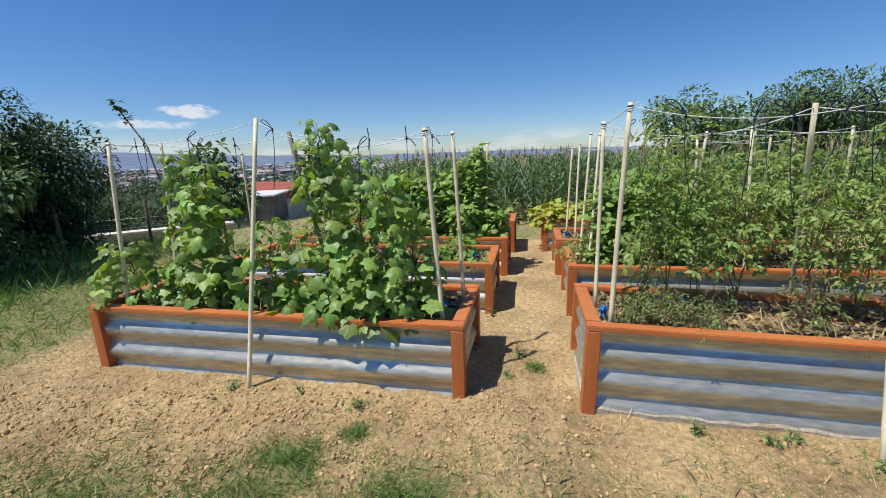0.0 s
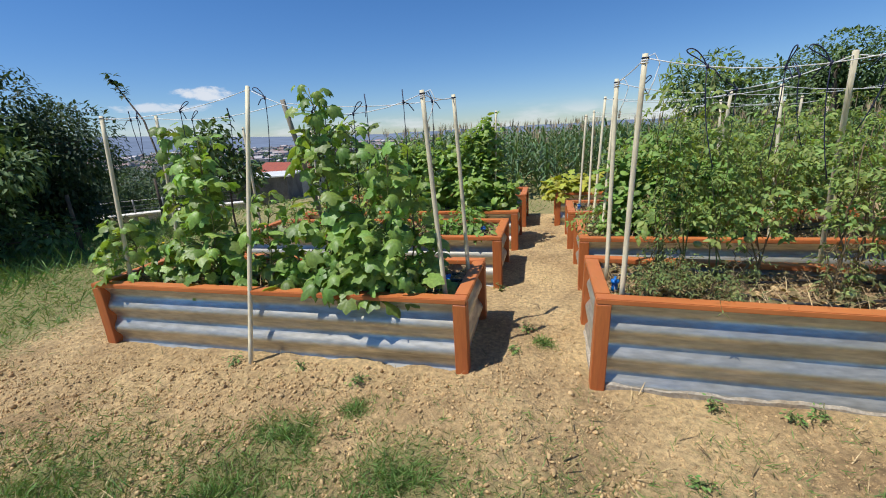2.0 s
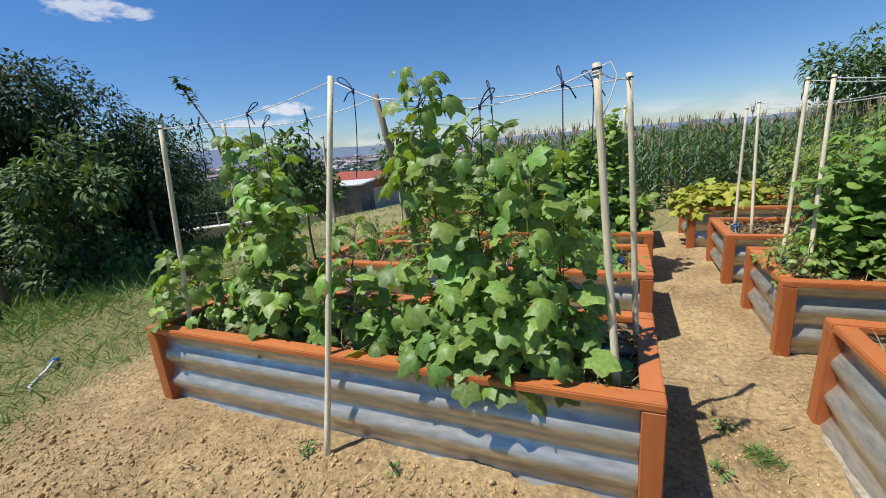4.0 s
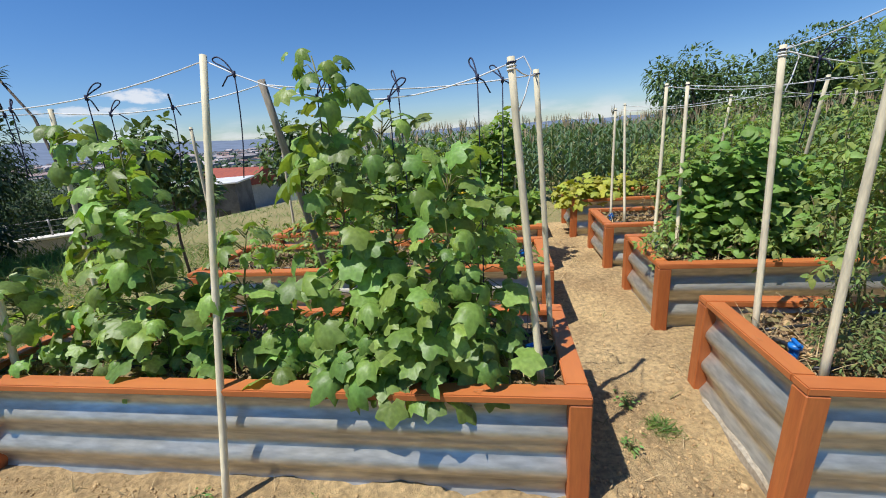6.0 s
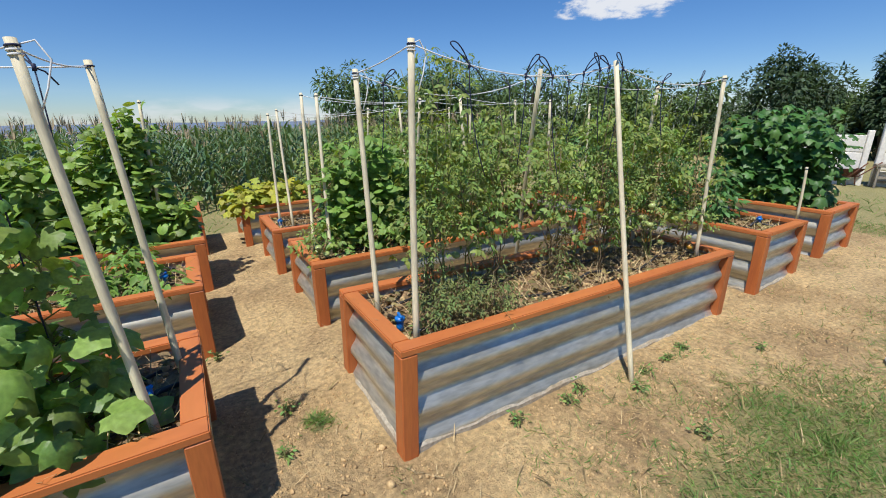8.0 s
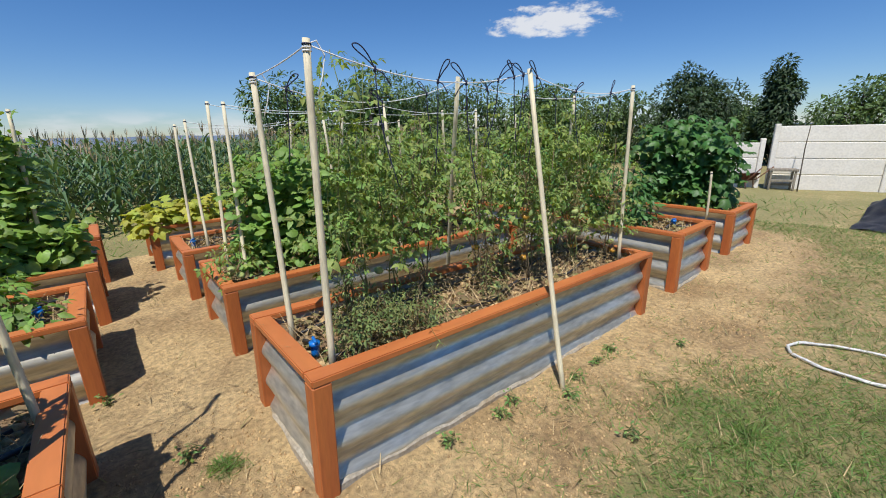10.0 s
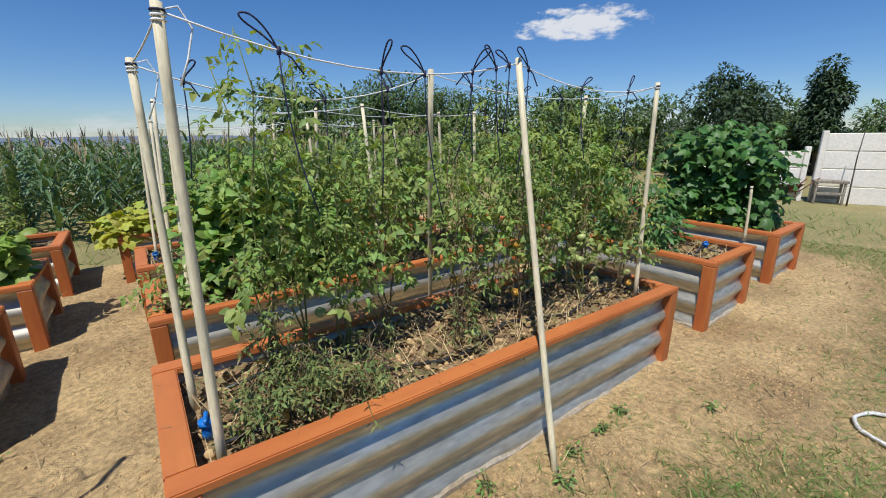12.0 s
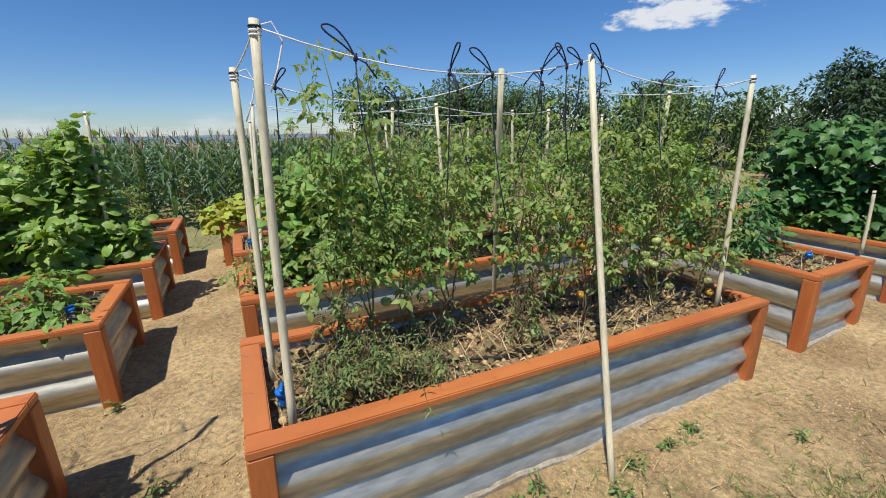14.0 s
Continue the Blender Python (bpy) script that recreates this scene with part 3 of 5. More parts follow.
# ---- poles, twine and cords ----
def pole(bottom, top, radius=0.016, mat=None, label="bleached round wooden pole standing in a raised bed", rings=0):
    b, t = Vector(bottom), Vector(top)
    h = (t - b).length
    m = facing(b, (t - b).orthogonal(), t - b, 1.0)
    ob = thing("garden_pole", m, label, "pole", "plant support poles")
    n = 7
    bend = rng.uniform(-0.006, 0.006)
    pts = [(bend * math.sin(math.pi * i / n), 0, h * i / n) for i in range(n + 1)]
    part("shaft", tube("shaft", pts, radius * 0.9, 10, radius * 0.8), mat or POLE, ob)
    for k in range(rings):
        ring = [(radius * 0.88 * math.cos(w), radius * 0.88 * math.sin(w), h - 0.02 - 0.012 * k) for w in [2 * math.pi * i / 12 for i in range(13)]]
        part("tie", tube("tie", ring, 0.0035, 5), TWINE if k else NAVY, ob, "wound cord tie")
    return ob


P1, P2, P3 = (-1.256, 3.0, 1.866), (-0.037, 2.771, 1.746), (0.129, 3.097, 1.734)
P4, P5, LP = (-2.33, 3.45, 1.748), (-2.53, 3.15, 1.75), (-1.096, 3.15, 1.778)
Q1, Q2, Q3 = (1.165, 2.556, 1.828), (1.173, 3.052, 1.757), (2.49, 2.394, 1.814)
Q10, Q11, Q12 = (3.554, 2.17, 1.769), (2.366, 2.827, 1.802), (3.69, 2.68, 1.737)
OUT = "bleached wooden pole leaning on the bed from the ground"
pole((-1.345, 2.53, -0.12), P1, 0.018, label=OUT)
pole((0.053, 2.655, 0.38), P2, 0.018, rings=3)
pole((0.19, 3.04, 0.38), P3, 0.016, rings=1)
pole((-2.34, 3.36, 0.38), P4, 0.015)
pole((-2.5, 2.98, 0.38), P5, 0.018, rings=1)
# grey colour here paints in the shade on the pole's near side
pole((-0.95, 3.66, -0.1), LP, 0.022, GREYWOOD, "pole leaning over the bed from behind, coloured grey for its shaded side")
pole((1.12, 2.535, 0.38), Q1, 0.018, rings=3)
pole((1.137, 2.915, 0.38), Q2, 0.017, rings=3)
pole((2.37, 1.985, -0.2), Q3, 0.018, label=OUT)
pole((3.58, 2.16, 0.38), Q10, 0.016, rings=2)
pole((2.9, 3.45, -0.1), Q11, 0.018, label=OUT)
pole((3.66, 2.72, 0.38), Q12, 0.016, rings=1)
Q4, Q5, Q6, Q7 = (1.551, 4.398, 1.718), (1.537, 4.667, 1.736), (1.723, 5.852, 1.636), (1.632, 5.87, 1.592)
BACK_POLES = [((1.42, 4.12, 0.38), Q4), ((1.4, 4.42, 0.38), Q5), ((1.6, 5.42, 0.38), Q6), ((1.53, 5.62, 0.38), Q7),
              ((2.75, 3.8, -0.1), (2.78, 4.05, 1.72)), ((3.75, 3.75, 0.38), (3.8, 3.8, 1.68)), ((3.85, 4.25, 0.38), (3.86, 4.32, 1.7)), ((2.6, 4.65, -0.1), (2.55, 4.35, 1.7)),
              ((3.9, 5.1, 0.38), (3.95, 5.15, 1.62)), ((4.0, 5.6, 0.38), (4.0, 5.62, 1.66)), ((2.9, 5.0, -0.1), (2.95, 5.3, 1.66)), ((2.8, 5.95, -0.1), (2.8, 5.75, 1.65)),
              ((-2.3, 4.65, 0.38), (-2.32, 4.68, 1.66)), ((0.45, 5.5, 0.38), (0.48, 5.55, 1.7)), ((-2.05, 5.85, 0.38), (-2.05, 5.9, 1.6)),
              ((6.02, 2.0, 0.38), (6.02, 2.02, 0.95)), ((4.75, 3.9, 0.38), (4.78, 3.95, 1.65))]
for b, t in BACK_POLES:
    pole(b, t, 0.016, rings=1)


def sagging(a, b, sag, n=10):
    a, b = Vector(a), Vector(b)
    return [a.lerp(b, i / n) - Vector((0, 0, sag * 4 * (i / n) * (1 - i / n))) for i in range(n + 1)]


def twine(a, b, sag=0.03, radius=0.0028):
    a, b = Vector(a), Vector(b)
    ob = part("twine_line", tube("twine_line", [p - a for p in sagging(a, b, sag)], radius, 5), TWINE, None, "", Matrix.Translation(a))
    tagged(ob, "taut white twine tied between pole tops", "twine", "twine lines")


def down(p, d=0.02):
    return (p[0], p[1], p[2] - d)


LINES = [(P2, P1, 0.14), (P1, P5, 0.05), (P5, P4, 0.01), (P4, LP, 0.05), (LP, P3, 0.04), (P3, P2, 0.02), (Q1, Q3, 0.09), (Q3, Q10, 0.07), (Q10, Q12, 0.02), (Q12, Q11, 0.04), (Q11, Q2, 0.12), (Q2, Q1, 0.01),
         (Q4, BACK_POLES[4][1], 0.05), (BACK_POLES[4][1], BACK_POLES[5][1], 0.04), (Q5, BACK_POLES[7][1], 0.05), (BACK_POLES[7][1], BACK_POLES[6][1], 0.04), (Q7, BACK_POLES[10][1], 0.05), (Q6, BACK_POLES[11][1], 0.05), (BACK_POLES[10][1], BACK_POLES[8][1], 0.05), (BACK_POLES[11][1], BACK_POLES[9][1], 0.05)]
for a, b, sag in LINES:
    twine(down(a), down(b), sag)
for p in (P2, Q1, Q2):
    a = Vector(p)
    curl = [Vector((0, 0, -0.02)), Vector((0.05, 0.01, 0.0)), Vector((0.075, 0.0, -0.05)), Vector((0.05, -0.01, -0.13)), Vector((0.02, -0.015, -0.2))]
    ob = part("loose_twine_end", tube("loose_twine_end", curl, 0.0028, 5), TWINE, None, "", Matrix.Translation(a))
    tagged(ob, "loose end of white twine at a pole top", "twine", "twine ends")


def cord(a, b, t, drop, seed, sag):
    """A navy cord tied to a twine at fraction t, with a bow above the knot, hanging down to the plants."""
    r = random.Random(seed)
    k = Vector(down(a)).lerp(Vector(down(b)), t) - Vector((0, 0, sag * 4 * t * (1 - t)))
    ob = thing("hanging_cord", Matrix.Translation(k), "navy cord knotted on the twine and hanging to the plants", "cord", "hanging cords")
    sway = Vector((r.uniform(-0.06, 0.06), r.uniform(-0.06, 0.06), 0))
    line = [Vector((0, 0, 0)) + sway * (i / 6) ** 2 - Vector((0, 0, drop * i / 6)) for i in range(7)]
    part("strand", tube("strand", line, 0.0026, 5), NAVY, ob)
    d = rand_dir(r, -0.1, 0.1)
    s = r.uniform(0.055, 0.095)
    loop = [Vector((0, 0, 0)), d * s * 0.3 + Vector((0, 0, s * 0.55)), d * s * 0.75 + Vector((0, 0, s * 0.95)), d * s * 1.15 + Vector((0, 0, s * 0.9)), d * s * 1.0 + Vector((0, 0, s * 0.68)), d * s * 0.5 + Vector((0, 0, s * 0.42)), Vector((0, 0, 0.004))]
    for _ in range(2):
        loop = [loop[0]] + [a.lerp(b, f) for a, b in zip(loop, loop[1:]) for f in (0.25, 0.75)] + [loop[-1]]
    part("loop", tube("loop", loop, 0.003, 5), NAVY, ob)
    e = rand_dir(r, -0.9, -0.4) * s
    part("tail", tube("tail", [Vector((0, 0, 0)), e * 0.5 + Vector((0, 0, 0.015)), e], 0.003, 5), NAVY, ob)
    part("knot", tube("knot", [Vector((0, 0, -0.012)), Vector((0, 0, 0)), Vector((0, 0, 0.012))], 0.007, 6), NAVY, ob)


CORDS = [(P2, P1, 0.1, 0.85), (P2, P1, 0.38, 0.5), (P2, P1, 0.62, 0.45), (P2, P1, 0.9, 0.42), (P1, P5, 0.45, 0.3), (P1, P5, 0.75, 0.3), (P5, P4, 0.5, 0.3), (P3, LP, 0.12, 0.5), (P3, LP, 0.5, 0.45), (P3, LP, 0.75, 0.4), (P4, LP, 0.3, 0.3), (P4, LP, 0.6, 0.3),
         (Q1, Q3, 0.22, 0.5), (Q1, Q3, 0.48, 0.45), (Q1, Q3, 0.62, 0.55), (Q1, Q3, 0.8, 0.35), (Q1, Q3, 0.9, 0.4), (Q3, Q10, 0.06, 0.5), (Q3, Q10, 0.4, 0.35), (Q3, Q10, 0.75, 0.4), (Q2, Q11, 0.12, 0.35), (Q2, Q11, 0.55, 0.4), (Q2, Q11, 0.8, 0.4), (Q11, Q12, 0.2, 0.4), (Q11, Q12, 0.5, 0.4), (Q11, Q12, 0.8, 0.4), (Q1, Q3, 0.96, 0.3)]
for i, (a, b, t, drop) in enumerate(CORDS):
    sag = next(s for p, q, s in LINES if (p is a and q is b) or (p is b and q is a))
    cord(a, b, t, drop, 40 + i, sag)


# ---- plants ----
def spot(key, u, v, z=0.42):
    return BEDS[key] @ Vector((u, v, z))


def wander(r, height, lean=0.1, n=8, jitter=0.03):
    end = Vector((r.uniform(-lean, lean), r.uniform(-lean, lean), height))
    pts = [Vector((0, 0, -0.03))]
    for i in range(1, n + 1):
        p = end * (i / n)
        pts.append(p + Vector((r.uniform(-jitter, jitter), r.uniform(-jitter, jitter), 0)))
    return pts


def along(pts, t):
    f = t * (len(pts) - 1)
    i = min(int(f), len(pts) - 2)
    return pts[i].lerp(pts[i + 1], f - i)


LEAF_MESHES = [mesh_of("leaf", v, f, True) for v, f in LOBED]


def cucumber(key, u, v, height, count, seed, skirt=0.22, big=0.15):
    """A climbing vine whose broad leaves are pieces of their own."""
    r = random.Random(seed)
    kind = "tall cucumber vine climbing a cord above the bed" if height > 0.8 else "low bushy cucumber plant spreading over the soil"
    ob = thing("cucumber_plant", Matrix.Translation(spot(key, u, v)), kind, "cucumber plant", "cucumber plants")
    pts = wander(r, height, 0.08, 10, 0.025)
    stems = [tube_data(pts, 0.007, 6, 0.003)]
    for i in range(count):
        t = r.random() ** 1.25 if height > 0.8 else r.random()
        t = min(1.0, t * 1.02)
        c = along(pts, t)
        d = rand_dir(r, -0.1, 0.35)
        if d.y > 0.2 and r.random() < 0.35:
            d.y = -d.y
        reach = (skirt * (1 - 0.75 * t) + 0.05) * r.uniform(0.5, 1.25)
        q = c + d * reach + Vector((0, 0, 0.03))
        q.y = max(q.y, -v + (0.07 if r.random() < 0.85 else 0.0))
        if t < 0.15:
            q.z = max(q.z, r.uniform(0.02, 0.16))
        size = big * (1 - 0.35 * t) * r.uniform(0.45, 1.15)
        tip = Vector((d.x + r.uniform(-0.5, 0.5), d.y + r.uniform(-0.5, 0.5), -r.uniform(-0.1, 1.1)))
        up = Vector((d.x * 0.5 - 0.15, d.y * 0.5 - 0.15, 0.9)) + rand_dir(r) * 0.65
        part("leaf", LEAF_MESHES[r.randrange(4)], CUKE, ob, "", facing(q, tip, up, size))
        if i % 2 == 0:
            mid = c.lerp(q, 0.5) + Vector((0, 0, 0.025))
            stems.append(tube_data([c, mid, q + (tip.normalized() * size * 0.25)], 0.003, 4, 0.002))
    vs, fs = joined(stems)
    part("stem", mesh_of("stem", vs, fs, True), STEM, ob)
    for i in range(2 if height > 0.8 else 1):
        q = along(pts, r.uniform(0.3, 0.9)) + rand_dir(r, 0, 0.5) * 0.08
        petals = [(0, facing((0, 0, 0), Vector((math.cos(w), math.sin(w), 0.5)), (0, 0, 1), 0.022)) for w in [k * 1.2566 for k in range(5)]]
        part("flower", scatter("flower", [SIMPLE[2]], petals), FLOWER, ob, "small yellow blossom", Matrix.Translation(q))


for i, (u, v, h, n, skirt) in enumerate([(0.2, 0.3, 0.5, 60, 0.2), (0.46, 0.42, 0.34, 34, 0.2), (0.74, 0.42, 1.2, 110, 0.17), (0.93, 0.3, 1.1, 100, 0.17), (1.2, 0.3, 0.2, 18, 0.16), (1.42, 0.3, 0.68, 62, 0.15), (1.64, 0.26, 0.25, 24, 0.16),
                                         (1.98, 0.3, 1.38, 125, 0.16), (2.02, 0.42, 0.6, 50, 0.22), (2.18, 0.4, 1.12, 110, 0.24), (2.36, 0.28, 0.95, 95, 0.22), (2.5, 0.45, 0.75, 60, 0.18), (2.15, 0.2, 0.4, 46, 0.22), (2.42, 0.22, 0.36, 40, 0.17)]):
    cucumber("L1", u, v, h, int(n * 1.3), 100 + i, skirt, 0.142)


def leafy(name, key, u, v, height, spread, count, mat, templates, size, label, category, group, seed, stems=3, droop=0.5, top=0.25, fruit=0, wilt=0.0, sparse_top=0.0, stem_mat=None, out_up=0.5, bare=0.1):
    """A bushy or staked plant: stems, a crown of leaves, and some fruit."""
    r = random.Random(seed)
    base = spot(key, u, v) if isinstance(key, str) else Vector(key)
    ob = thing(name, Matrix.Translation(base), label, category, group)
    paths = [wander(r, height * r.uniform(0.72, 1.05), spread * 0.55, 7, 0.03) for _ in range(stems)]
    vs, fs = joined([tube_data(p, 0.0055, 5, 0.002) for p in paths])
    part("stem", mesh_of("stem", vs, fs, True), (stem_mat if height < 1.25 and stem_mat else STEM), ob)
    mats, wilted = [], []
    for i in range(count):
        p = paths[r.randrange(stems)]
        t = r.random() ** (1.0 + sparse_top) * (1 - bare) + bare
        c = along(p, t)
        d = rand_dir(r, -0.3, 0.5)
        reach = spread * r.uniform(0.1, 0.8) * (1 - (1 - top) * t)
        q = c + d * reach
        q.z = max(q.z, 0.02)
        tip = Vector((d.x + r.uniform(-0.3, 0.3), d.y + r.uniform(-0.3, 0.3), r.uniform(-droop, 0.35)))
        up = Vector((d.x * out_up - 0.2, d.y * out_up - 0.2, 1.0)) + rand_dir(r) * 0.6
        s = size * r.uniform(0.65, 1.15) * (1 - 0.3 * t)
        m = facing(q, tip, up, s)
        if r.random() < wilt * (1.4 - t) and t < 0.75:
            wilted.append((r.randrange(2), facing(q, Vector((d.x * 0.5, d.y * 0.5, -0.8)), up, s * 0.9)))
        else:
            mats.append((r.randrange(len(templates)), m))
    part("foliage", scatter("foliage", templates, mats), mat, ob)
    if wilted:
        part("wilted_foliage", scatter("wilted_foliage", LIMP, wilted), WILTED, ob, "withered brown leaves")
    for i in range(fruit):
        p = paths[r.randrange(stems)]
        q = along(p, r.uniform(0.1, 0.45)) + rand_dir(r, -0.2, 0.2) * 0.07
        q.z = max(q.z, 0.035)
        ripe = r.random() < 0.14
        part("tomato", FRUIT_MESH, None, ob, "ripening orange tomato" if ripe else "green tomato", Matrix.Translation(q) @ Matrix.Diagonal((1, 1, 1, 1)) @ pose(0, 0, 0, r.uniform(-30, 30), 0, 0)).data = FRUIT_RIPE if ripe else FRUIT_MESH
    return ob


def fruit_mesh(name, mat):
    bm = bmesh.new()
    bmesh.ops.create_icosphere(bm, subdivisions=2, radius=0.028)
    for v in bm.verts:
        w = math.atan2(v.co.y, v.co.x)
        v.co.x *= 1 + 0.05 * math.cos(5 * w)
        v.co.y *= 1 + 0.05 * math.cos(5 * w)
        v.co.z *= 0.84 - 0.25 * max(0, v.co.z / 0.028) ** 4
    me = bpy.data.meshes.new(name)
    bm.to_mesh(me)
    bm.free()
    me.polygons.foreach_set("use_smooth", [True] * len(me.polygons))
    me.materials.append(mat)
    return me


FRUIT_MESH, FRUIT_RIPE = fruit_mesh("tomato", FRUITG), fruit_mesh("tomato", FRUITR)
TL = "staked tomato plant with ragged leaves and some withered foliage"
TB = "low dark wilting tomato plant on dry bed soil"


def tomato(key, u, v, h, spread, n, seed, fruit=3, wilt=0.25, label=TL, size=0.16, sparse=0.0, bare=None):
    leafy("tomato_plant", key, u, v, h, spread, n, LIMPGREEN if label == TB else TOMATO, COMPOUND[1:2] + LIMP if label == TB else COMPOUND, size, label, "tomato plant", "tomato plants", seed, 3, 0.7, 0.35, fruit, wilt, sparse, DRYSTEM, bare=bare if bare is not None else (0.25 if h > 0.8 else 0.1))


# bed beside the path, right side, nearest row
for i, (u, v, h, s, n, f, w, lb) in enumerate([(0.34, 0.24, 0.3, 0.2, 130, 1, 0.5, TB), (0.5, 0.3, 0.36, 0.22, 150, 2, 0.45, TB), (0.68, 0.2, 0.22, 0.2, 100, 1, 0.55, TB), (0.42, 0.5, 0.46, 0.18, 60, 0, 0.3, TB), (0.85, 0.3, 0.28, 0.2, 36, 1, 0.6, TB), (0.95, 0.6, 0.3, 0.2, 26, 1, 0.7, TB),
                                               (1.3, 0.35, 0.5, 0.2, 36, 2, 0.5, TB), (1.55, 0.55, 1.0, 0.24, 90, 3, 0.4, TL), (1.8, 0.4, 1.15, 0.26, 120, 3, 0.35, TL), (2.1, 0.5, 1.2, 0.28, 130, 4, 0.3, TL), (2.35, 0.35, 1.3, 0.28, 140, 5, 0.3, TL), (2.6, 0.55, 1.25, 0.28, 140, 5, 0.3, TL), (2.72, 0.3, 1.15, 0.22, 90, 6, 0.3, TL)]):
    tomato("R1", u, v, h, s, int(n * (1.25 if h > 0.8 else 1)), 200 + i, f + (3 if h > 0.8 else 0), w + 0.08, lb, 0.115 if h < 0.5 else 0.15)
# thin leaders that climb their cords
for i, (u, v, h) in enumerate([(0.42, 0.5, 1.38), (0.6, 0.62, 1.42), (0.8, 0.6, 1.3), (1.05, 0.66, 1.2), (1.4, 0.5, 1.1), (1.75, 0.6, 1.3), (2.1, 0.6, 1.32), (2.45, 0.62, 1.38)]):
    tomato("R1", u, v, h, 0.22, 120 if i < 4 else 60, 230 + i, 1, 0.1, "thin tomato leader tied to a hanging cord", 0.15, 0.1, 0.35 if i < 4 else 0.5)
# second row
for i, (u, v, h, s, n) in enumerate([(0.42, 0.5, 0.88, 0.32, 440), (0.72, 0.4, 0.98, 0.36, 540), (1.02, 0.5, 0.9, 0.34, 440), (1.25, 0.4, 0.7, 0.3, 280)]):
    leafy("bean_plant", "R2", u, v, h, s, int(n * 1.3), BEAN, HEART + LOBED[:1], 0.09, "dense bushy bean plant with bright green leaves", "bean plant", "bean plants", 250 + i, 4, 0.9, 0.5)
for i, (u, v, h, n) in enumerate([(0.18, 0.25, 0.35, 40), (0.7, 0.2, 0.4, 60), (1.15, 0.25, 0.45, 80), (1.4, 0.45, 0.95, 120), (1.65, 0.3, 1.1, 140), (1.9, 0.5, 1.2, 150), (2.15, 0.35, 1.15, 150), (2.4, 0.5, 1.2, 150), (2.65, 0.35, 1.1, 150)]):
    tomato("R2", u, v, h, 0.28, int(n * 1.2), 270 + i, 3, 0.4 if h < 0.6 else 0.25)
for i, (u, v, h, n) in enumerate([(0.7, 0.4, 0.85, 120), (1.0, 0.5, 1.05, 140), (1.3, 0.4, 1.15, 150), (1.6, 0.5, 1.2, 150), (1.9, 0.4, 1.2, 150), (2.2, 0.5, 1.2, 150), (2.5, 0.4, 1.2, 150), (2.75, 0.5, 1.1, 120)]):
    tomato("R3", u, v, h, 0.3, n, 300 + i, 2, 0.15)
for i, (u, v, h, n) in enumerate([(1.0, 0.45, 0.8, 110), (1.4, 0.4, 1.0, 140), (1.8, 0.5, 1.1, 140), (2.2, 0.4, 1.15, 140), (2.6, 0.5, 1.1, 140)]):
    tomato("R4", u, v, h, 0.32, n, 320 + i, 0, 0.1)
for i, (u, v, h, s, n) in enumerate([(0.12, 0.2, 0.3, 0.3, 90), (0.42, 0.3, 0.36, 0.3, 80), (0.65, 0.5, 0.3, 0.25, 50)]):
    leafy("squash_plant", "R4", u, v, h, s, n, YELLOW, LOBED[:3], 0.17, "squash plant with yellowing broad leaves", "squash plant", "squash plants", 340 + i, 4, 0.8, 0.9)
# third column
PEP = "bushy pepper plant with narrow glossy leaves"
for i, (u, v, h, n) in enumerate([(0.58, 0.62, 0.42, 190), (0.72, 0.35, 0.6, 270), (0.95, 0.55, 0.74, 330), (1.25, 0.35, 0.74, 330), (1.55, 0.5, 0.82, 340), (1.85, 0.35, 0.84, 340), (2.2, 0.5, 0.9, 340), (2.55, 0.4, 0.9, 340)]):
    leafy("pepper_plant", "F1", u, v, h, 0.31, n, DEEP, SIMPLE, 0.105, PEP, "pepper plant", "pepper plants", 360 + i, 4, 0.9, 0.6)
leafy("courgette_seedling", "F1", 0.55, 0.62, 0.12, 0.14, 14, BEAN, LOBED[:2], 0.12, "small broad-leaved seedling at the bed's rim", "seedling", "", 375, 2, 0.5, 0.8)
for i, (u, v, h, n) in enumerate([(0.45, 0.6, 0.28, 120), (0.35, 0.3, 0.22, 70), (0.75, 0.6, 0.35, 170), (2.5, 0.4, 0.5, 200)]):
    leafy("pepper_plant", "F2", u, v, h, 0.24, n, BEAN, SIMPLE, 0.11, PEP, "pepper plant", "pepper plants", 380 + i, 4, 0.9, 0.6)
for i, (u, v, h, s, n) in enumerate([(0.5, 0.36, 1.05, 0.42, 480), (0.72, 0.4, 1.28, 0.46, 600), (1.02, 0.45, 1.15, 0.48, 480)]):
    leafy("fig_bush", "F2", u, v, h, s, n, DEEP, LOBED, 0.165, "tall dark green bush with broad lobed leaves", "bush", "broad-leaved bushes", 390 + i, 5, 0.9, 0.75)
# left beds behind the cucumbers
for i, (u, v, h, n) in enumerate([(0.5, 0.4, 0.5, 70), (0.9, 0.5, 0.7, 90), (1.5, 0.4, 0.45, 60), (2.0, 0.5, 0.4, 50)]):
    tomato("L2", u, v, h, 0.24, n, 400 + i, 1, 0.2)
for i, (u, v, h, n) in enumerate([(2.35, 0.3, 0.25, 150), (2.6, 0.5, 0.3, 170), (2.7, 0.25, 0.16, 80), (1.1, 0.3, 0.2, 90)]):
    leafy("pepper_plant", "L2", u, v, h, 0.2, n, BEAN, SIMPLE, 0.1, PEP, "pepper plant", "pepper plants", 410 + i, 4, 0.9, 0.8)
